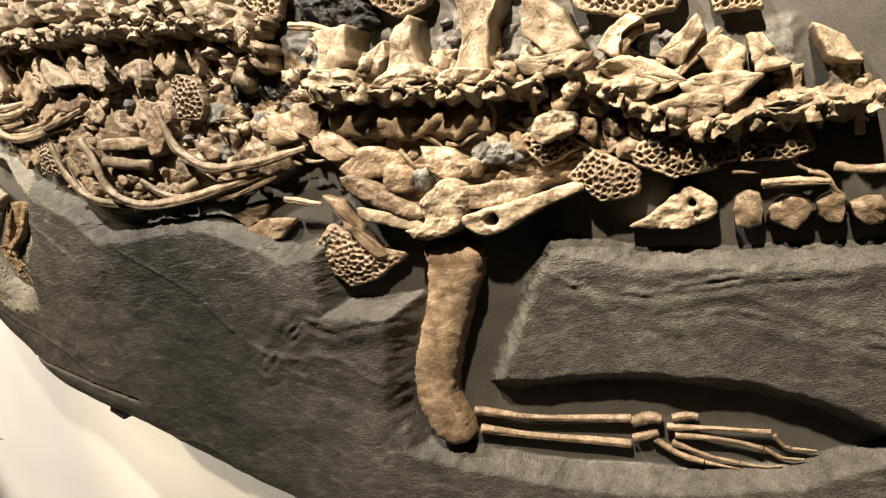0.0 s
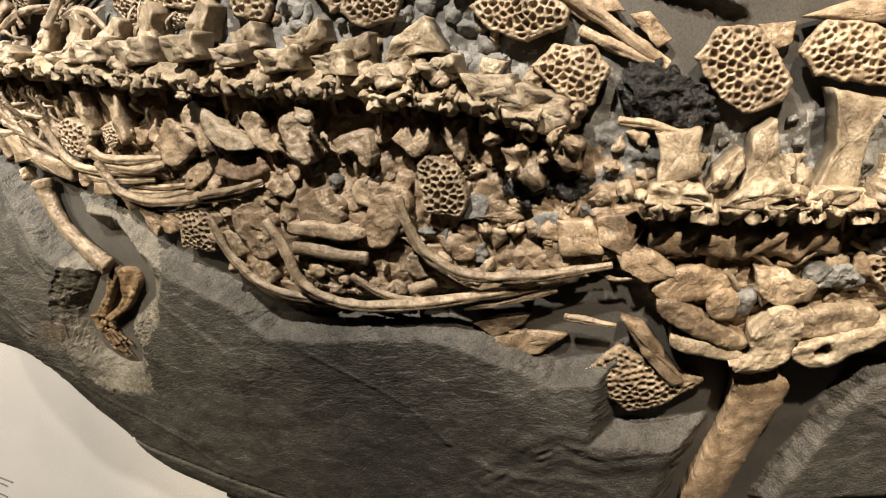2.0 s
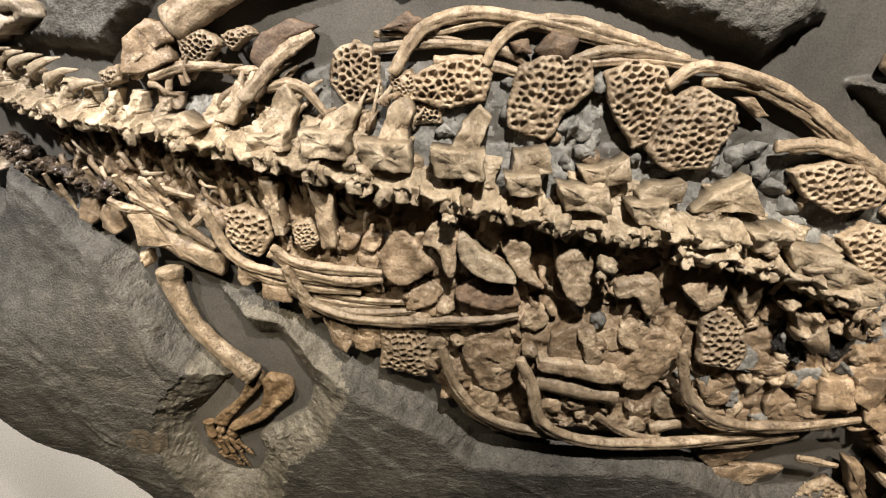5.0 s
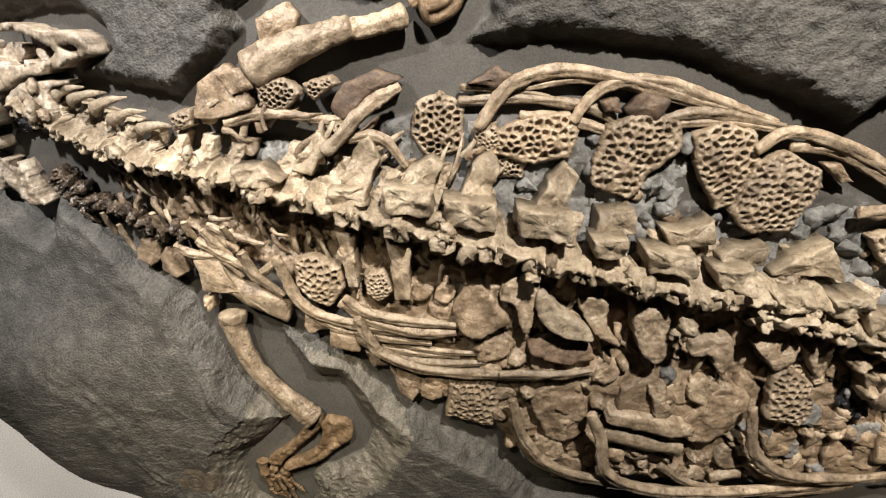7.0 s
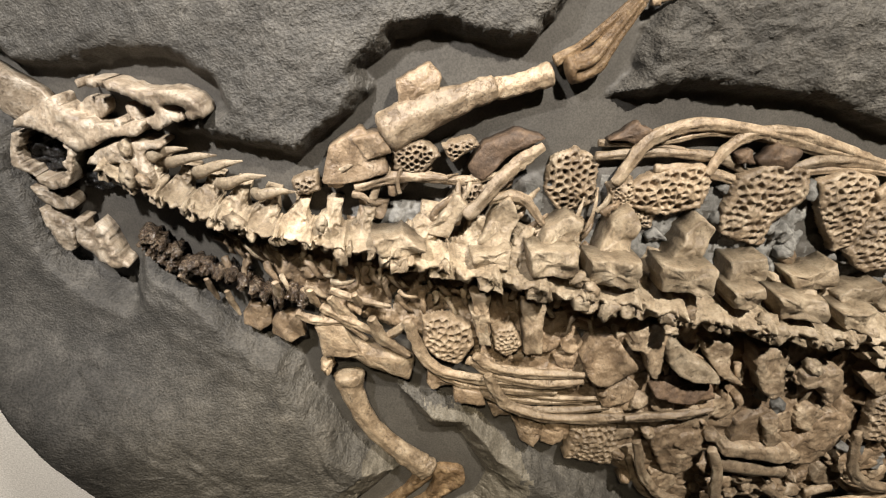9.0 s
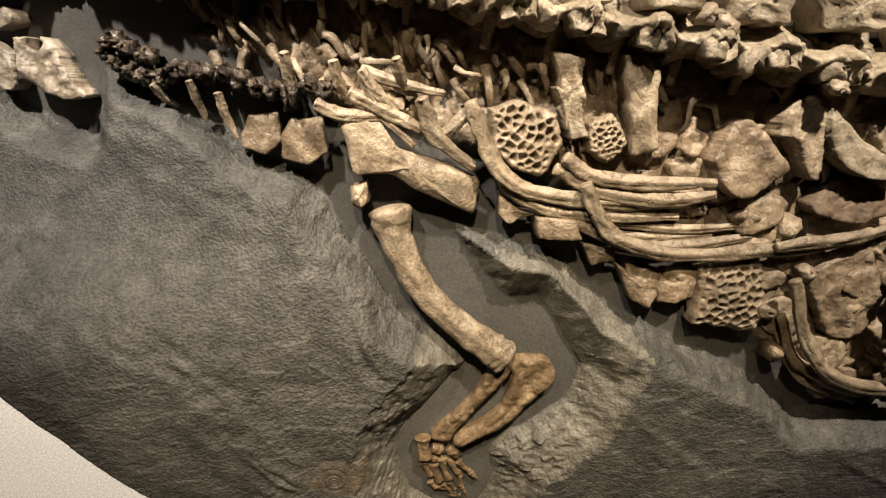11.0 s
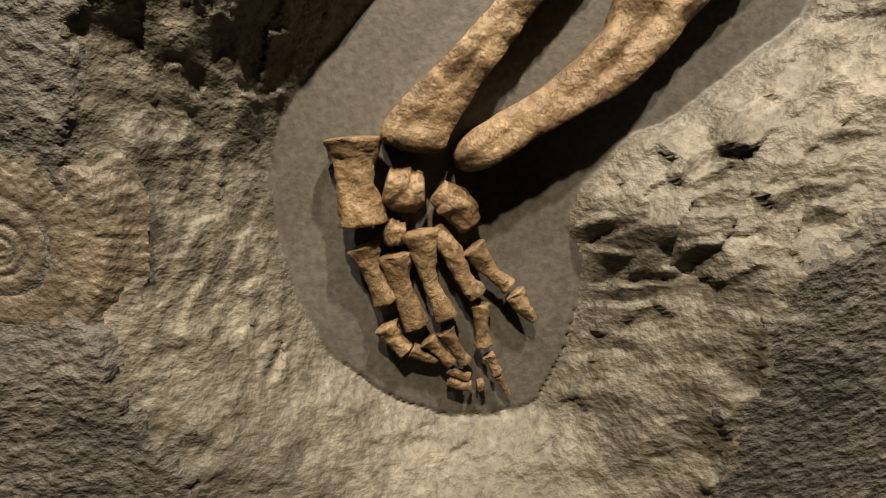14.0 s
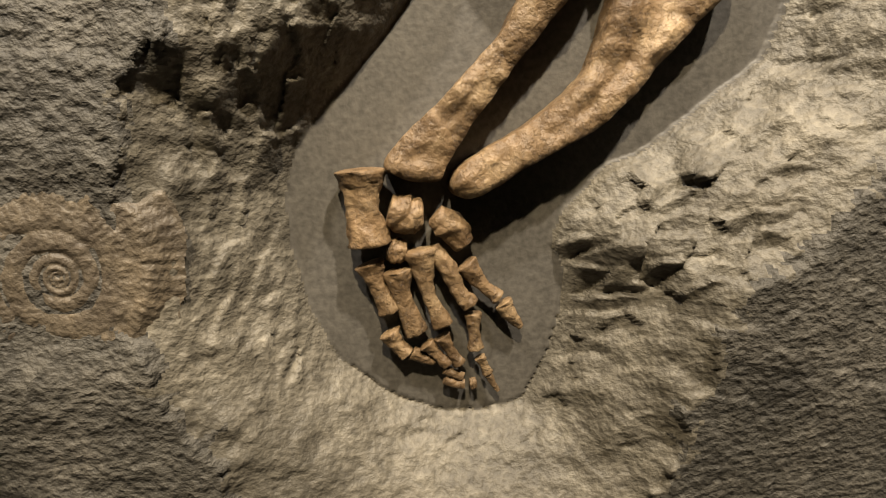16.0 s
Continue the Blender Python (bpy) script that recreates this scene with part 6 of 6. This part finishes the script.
def scatter(poly, count, gap):
    """Small chips of bone below the backbone and chips of rock above it."""
    p = np.array(poly)
    placed = []
    for _ in range(count * 12):
        if len(placed) >= count:
            break
        x, z = RNG.uniform(p[:, 0].min(), p[:, 0].max()), RNG.uniform(p[:, 1].min(), p[:, 1].max())
        if sdf(np.array([x]), np.array([z]), poly)[0] < 0.008 or any(math.hypot(x - a, z - b) < gap for a, b in placed):
            continue
        placed.append((x, z))
        over = z - np.interp(x, SPINE[:, 0], SPINE[:, 1])
        n = int(RNG.integers(4, 8))
        r = RNG.uniform(0.008, 0.018)
        t0 = RNG.uniform(0, 6.28)
        ax = RNG.uniform(0.55, 1.0)
        ring = []
        for i in range(n):
            a = 6.283 * (i + RNG.uniform(-0.25, 0.25)) / n
            k = r * RNG.uniform(0.7, 1.2)
            u, w = k * math.cos(a), k * ax * math.sin(a)
            ring.append((x + u * math.cos(t0) - w * math.sin(t0), z + u * math.sin(t0) + w * math.cos(t0)))
        hh = RNG.uniform(0.016, 0.028) if over < 0.03 else RNG.uniform(0.012, 0.020)
        v, f = plate_geometry(ring, hh, 0.008, 0.4, 0.006, 22, 0.002, hh - 0.012)
        if over > 0.03 and RNG.uniform() < 0.6:
            tagged(mesh_object("rock_chip", v, f, MATRIX), "small blue-grey rock chip among the bones", "rock", "rock chips")
        else:
            tagged(mesh_object("bone_chip", v, f, BROWN if RNG.uniform() < 0.5 else BONE), "small broken piece of tan bone", "bone chip", "bone chips")


scatter(BODY, 150, 0.021)
scatter(BODYR, 60, 0.022)
for i in range(8):
    p = np.array(SKULLZONE)
    x, z = RNG.uniform(p[:, 0].min(), p[:, 0].max()), RNG.uniform(p[:, 1].min(), p[:, 1].max())
    if sdf(np.array([x]), np.array([z]), SKULLZONE)[0] < 0:
        continue
    t0, r = RNG.uniform(0, 6.28), RNG.uniform(0.008, 0.02)
    ring = [(x + r * k * math.cos(t0 + a), z + r * k * math.sin(t0 + a)) for a, k in ((0, 1.4), (1.2, 0.6), (2.3, 0.9), (3.3, 1.3), (4.6, 0.6))]
    v, f = plate_geometry(ring, RNG.uniform(0.015, 0.04), 0.006, 0.3, 0.006, 22, 0.002, 0.012)
    mesh_object("skull_plate", v, f, SKULL_M, skull_root)
for i in range(45):
    x = RNG.uniform(SPINE[0, 0] + 0.02, SPINE[-1, 0])
    z = float(np.interp(x, SPINE[:, 0], SPINE[:, 1])) + RNG.normal(0, 0.016)
    r = RNG.uniform(0.005, 0.011)
    v, f = blob_geometry(x, z, RNG.uniform(0.052, 0.078), r * 1.5, r, r, RNG.uniform(0, 3), 0.9, 12, 8, 2.1)
    tagged(mesh_object("bone_nodule", v, f, PALE if i % 3 else BONE), "rounded tan piece of bone among the others", "bone", "loose bone nodules")

def splinter(x, z, h, length, turn, r, mat):
    """A thin sliver of bone, thicker at one end."""
    c, d = math.cos(turn) * length / 2, math.sin(turn) * length / 2
    b = RNG.uniform(-0.15, 0.15) * length
    rows = [(x - c, z - d, h * 0.9, r * 1.35), (x - 0.4 * c - b * math.sin(turn), z - 0.4 * d + b * math.cos(turn), h, r), (x + 0.4 * c, z + 0.4 * d, h * 0.9, r * 0.8), (x + c, z + d, h * 0.6, r * 0.45)]
    v, f = tube_geometry(rows, 10, 5, 0.35, 0.7, 0.25)
    tagged(mesh_object("bone_splinter", v, f, mat), "thin tan sliver of bone beside the backbone", "bone", "bone splinters")


def splinters(x0, x1, lo, hi, count, lean, span):
    for i in range(count):
        x = x0 + (x1 - x0) * (i + RNG.uniform(0, 1)) / count
        z = float(np.interp(x, SPINE[:, 0], SPINE[:, 1])) + RNG.uniform(lo, hi)
        splinter(x, z, RNG.uniform(0.020, 0.036), RNG.uniform(*span), lean + RNG.normal(0, 0.45), RNG.uniform(0.0022, 0.0045), (BONE, PALE, BROWN)[i % 3])


splinters(-0.50, -0.18, -0.095, -0.03, 42, -1.15, (0.018, 0.042))
splinters(-0.34, 0.02, 0.03, 0.10, 32, 0.85, (0.025, 0.06))
splinters(-0.18, 0.35, -0.12, -0.04, 34, -1.3, (0.022, 0.05))
splinters(0.66, 1.40, -0.14, -0.03, 40, -0.5, (0.03, 0.07))
for i in range(85):
    # broad broken pieces packed between belly ribs and backbone
    x = RNG.uniform(-0.10, 0.72)
    z0 = float(np.interp(x, SPINE[:, 0], SPINE[:, 1]))
    z = RNG.uniform(np.interp(x, [-0.10, 0.10, 0.35, 0.72], [1.40, 1.23, 1.21, 1.20]), z0 - 0.07)
    r, t0 = RNG.uniform(0.015, 0.030), RNG.uniform(0, 6.28)
    ring = [(x + r * k * math.cos(t0 + a), z + 0.75 * r * k * math.sin(t0 + a)) for a, k in ((0, 1.15), (1.0, RNG.uniform(0.6, 1)), (2.1, 0.9), (3.1, RNG.uniform(0.7, 1.2)), (4.2, 0.8), (5.2, 0.95))]
    if sdf(np.array([x]), np.array([z]), BODY)[0] < 0.02:
        continue
    v, f = sheet_geometry(ring, RNG.uniform(0.018, 0.030), 0.005, 0.0, 0.004)
    grey = x > 0.4 and RNG.uniform() < 0.35
    tagged(mesh_object("bone_fragment", v, f, MATRIX if grey else BROWN if i % 2 else BONE), "broken flat piece of bone between the belly ribs", "bone", "belly fragments")

# ---------- matrix ----------
for p in [(0.135, 1.638), (0.161, 1.609), (0.205, 1.637), (0.224, 1.627), (0.242, 1.616), (0.422, 1.610), (0.395, 1.603), (0.442, 1.617), (0.457, 1.593), (0.413, 1.586), (0.476, 1.573), (0.502, 1.552), (0.486, 1.580)]:
    lump(p, 0.016, 0.012)
for p in [(0.231, 1.602), (0.246, 1.577), (0.276, 1.560), (0.356, 1.554), (0.384, 1.554), (0.434, 1.533), (0.469, 1.534), (0.517, 1.528)]:
    lump(p, 0.018, 0.010)
for p in [(0.487, 1.316), (0.458, 1.306), (0.441, 1.280), (0.475, 1.277), (0.503, 1.299), (0.527, 1.317), (0.553, 1.309), (0.432, 1.301), (0.485, 1.255), (0.524, 1.243), (0.427, 1.271)]:
    lump(p, 0.022, 0.011)
for p in [(0.641, 1.346), (0.660, 1.321), (0.622, 1.329), (0.594, 1.321), (0.534, 1.343), (0.334, 1.385), (0.353, 1.370), (0.274, 1.383), (0.244, 1.405), (0.071, 1.389), (0.151, 1.409), (0.171, 1.379), (0.080, 1.251), (0.122, 1.235), (0.391, 1.289), (0.405, 1.307)]:
    lump(p, 0.026, 0.009)
for p in [(0.933, 1.239), (0.965, 1.228), (0.989, 1.252), (0.949, 1.211), (0.892, 1.202), (0.909, 1.223), (0.820, 1.195), (0.844, 1.206)]:
    lump(p, 0.035, 0.014)
for p in [(0.997, 1.303), (1.035, 1.284), (1.065, 1.299), (1.087, 1.272), (1.103, 1.238), (1.066, 1.240), (1.027, 1.242), (1.132, 1.229), (1.162, 1.211), (1.118, 1.204)]:
    lump(p, 0.040, 0.014)
for p in [(-0.347, 1.416)]:
    tanlump(p, 0.034, 0.009)
for p in [(0.528, 1.335), (0.488, 1.330), (-0.025, 1.407), (0.026, 1.410), (0.269, 1.237), (0.317, 1.231), (0.341, 1.223), (0.293, 1.220)]:
    tanlump(p, 0.026, 0.008)
for p in [(0.509, 1.433), (0.546, 1.417), (0.574, 1.407), (0.534, 1.393), (0.558, 1.437), (0.533, 1.469), (0.616, 1.461), (0.606, 1.446), (0.580, 1.464), (0.612, 1.421)]:
    tanlump(p, 0.055, 0.009)
for p in [(0.807, 1.330), (0.758, 1.328), (0.878, 1.328), (0.936, 1.353), (1.016, 1.357), (1.053, 1.327), (1.106, 1.311), (1.126, 1.284), (1.162, 1.256), (1.218, 1.232), (1.254, 1.235), (1.314, 1.241), (1.377, 1.239), (1.407, 1.248)]:
    tanlump(p, 0.052, 0.012)
for p in [(-0.590, 1.540), (-0.579, 1.531), (-0.565, 1.524), (-0.551, 1.519), (-0.534, 1.516), (-0.521, 1.523), (-0.504, 1.525), (-0.487, 1.521), (-0.471, 1.524), (-0.455, 1.517), (-0.439, 1.512), (-0.424, 1.509), (-0.409, 1.503), (-0.582, 1.551), (-0.568, 1.544), (-0.548, 1.537), (-0.390, 1.514), (-0.378, 1.510)]:
    darklump(p, 0.042, 0.009)
for p in [(1.190, 1.242), (1.117, 1.289), (0.969, 1.331), (1.064, 1.328)]:
    tanlump(p, 0.080, 0.016)
for p in [(1.208, 1.098)]:
    tanlump(p, 0.026, 0.009)
coal_and_shade([(0.666, 1.504), (0.699, 1.513), (0.766, 1.471), (0.775, 1.438), (0.733, 1.430), (0.687, 1.462)], 0.040)
coal_and_shade([(0.478, 1.411), (0.540, 1.371), (0.645, 1.373), (0.652, 1.355), (0.587, 1.350), (0.529, 1.363)], 0.018)
coal_and_shade([(0.493, 1.409), (0.532, 1.380), (0.579, 1.349), (0.607, 1.354), (0.588, 1.333), (0.512, 1.363)], 0.018)
coal_and_shade([(0.660, 1.489), (0.703, 1.485), (0.744, 1.450), (0.736, 1.429), (0.682, 1.438)], 0.030)
# these three sheets paint the shade in the eye socket, jaw and occiput
coal_and_shade([(-0.762, 1.645), (-0.711, 1.654), (-0.702, 1.634), (-0.721, 1.609), (-0.764, 1.593), (-0.772, 1.618)], 0.012)
coal_and_shade([(-0.671, 1.620), (-0.629, 1.630), (-0.628, 1.603), (-0.667, 1.598)], 0.014)
coal_and_shade([(-0.706, 1.538), (-0.676, 1.549), (-0.682, 1.527), (-0.706, 1.512)], 0.016)

# ---------- wall fittings ----------
def print_bar(a, c):
    """One line of small print on the wall text."""
    d = Vector((c[0] - a[0], 0, c[1] - a[1]))
    n = Vector((-d.z, 0, d.x)).normalized() * 0.0025
    p = [Vector((a[0], 0.3575, a[1])), Vector((c[0], 0.3575, c[1]))]
    vv = [p[0] - n, p[1] - n, p[1] + n, p[0] + n]
    back = [q + Vector((0, 0.002, 0)) for q in vv]
    mesh_object("print_line", vv + back, [(0, 1, 2, 3), (0, 4, 5, 1), (1, 5, 6, 2), (2, 6, 7, 3), (3, 7, 4, 0)], GREY_M, wall_text, False)


def bracket(a, c):
    d = Vector((c[0] - a[0], 0, c[1] - a[1]))
    n = Vector((-d.z, 0, d.x)).normalized() * 0.010
    y0 = float(bend(a[0], a[1])) + FLOOR - 0.01
    pts = [Vector((q[0], y0, q[1])) + s * n for q in (a, c) for s in (-1, 1)]
    vv = pts + [q + Vector((0, 0.36 - y0, 0)) for q in pts]
    ob = mesh_object("wall_bracket", vv, [(0, 1, 3, 2), (4, 6, 7, 5), (0, 2, 6, 4), (1, 5, 7, 3), (0, 4, 5, 1), (2, 3, 7, 6)], METAL, None, False)
    tagged(ob, "small dark metal bracket holding the slab edge", "bracket")


wall_text = tagged(new("wall_text"), "small grey lines of print on the white wall", "wall text")
print_bar((-1.4778, 0.4657), (-1.2162, 0.4104))
print_bar((-1.4852, 0.4472), (-1.2465, 0.3932))
print_bar((-1.4983, 0.4146), (-1.2591, 0.3503))
print_bar((-1.5106, 0.3839), (-1.3212, 0.3232))
bracket((-0.1319, 0.7276), (-0.0858, 0.7099))
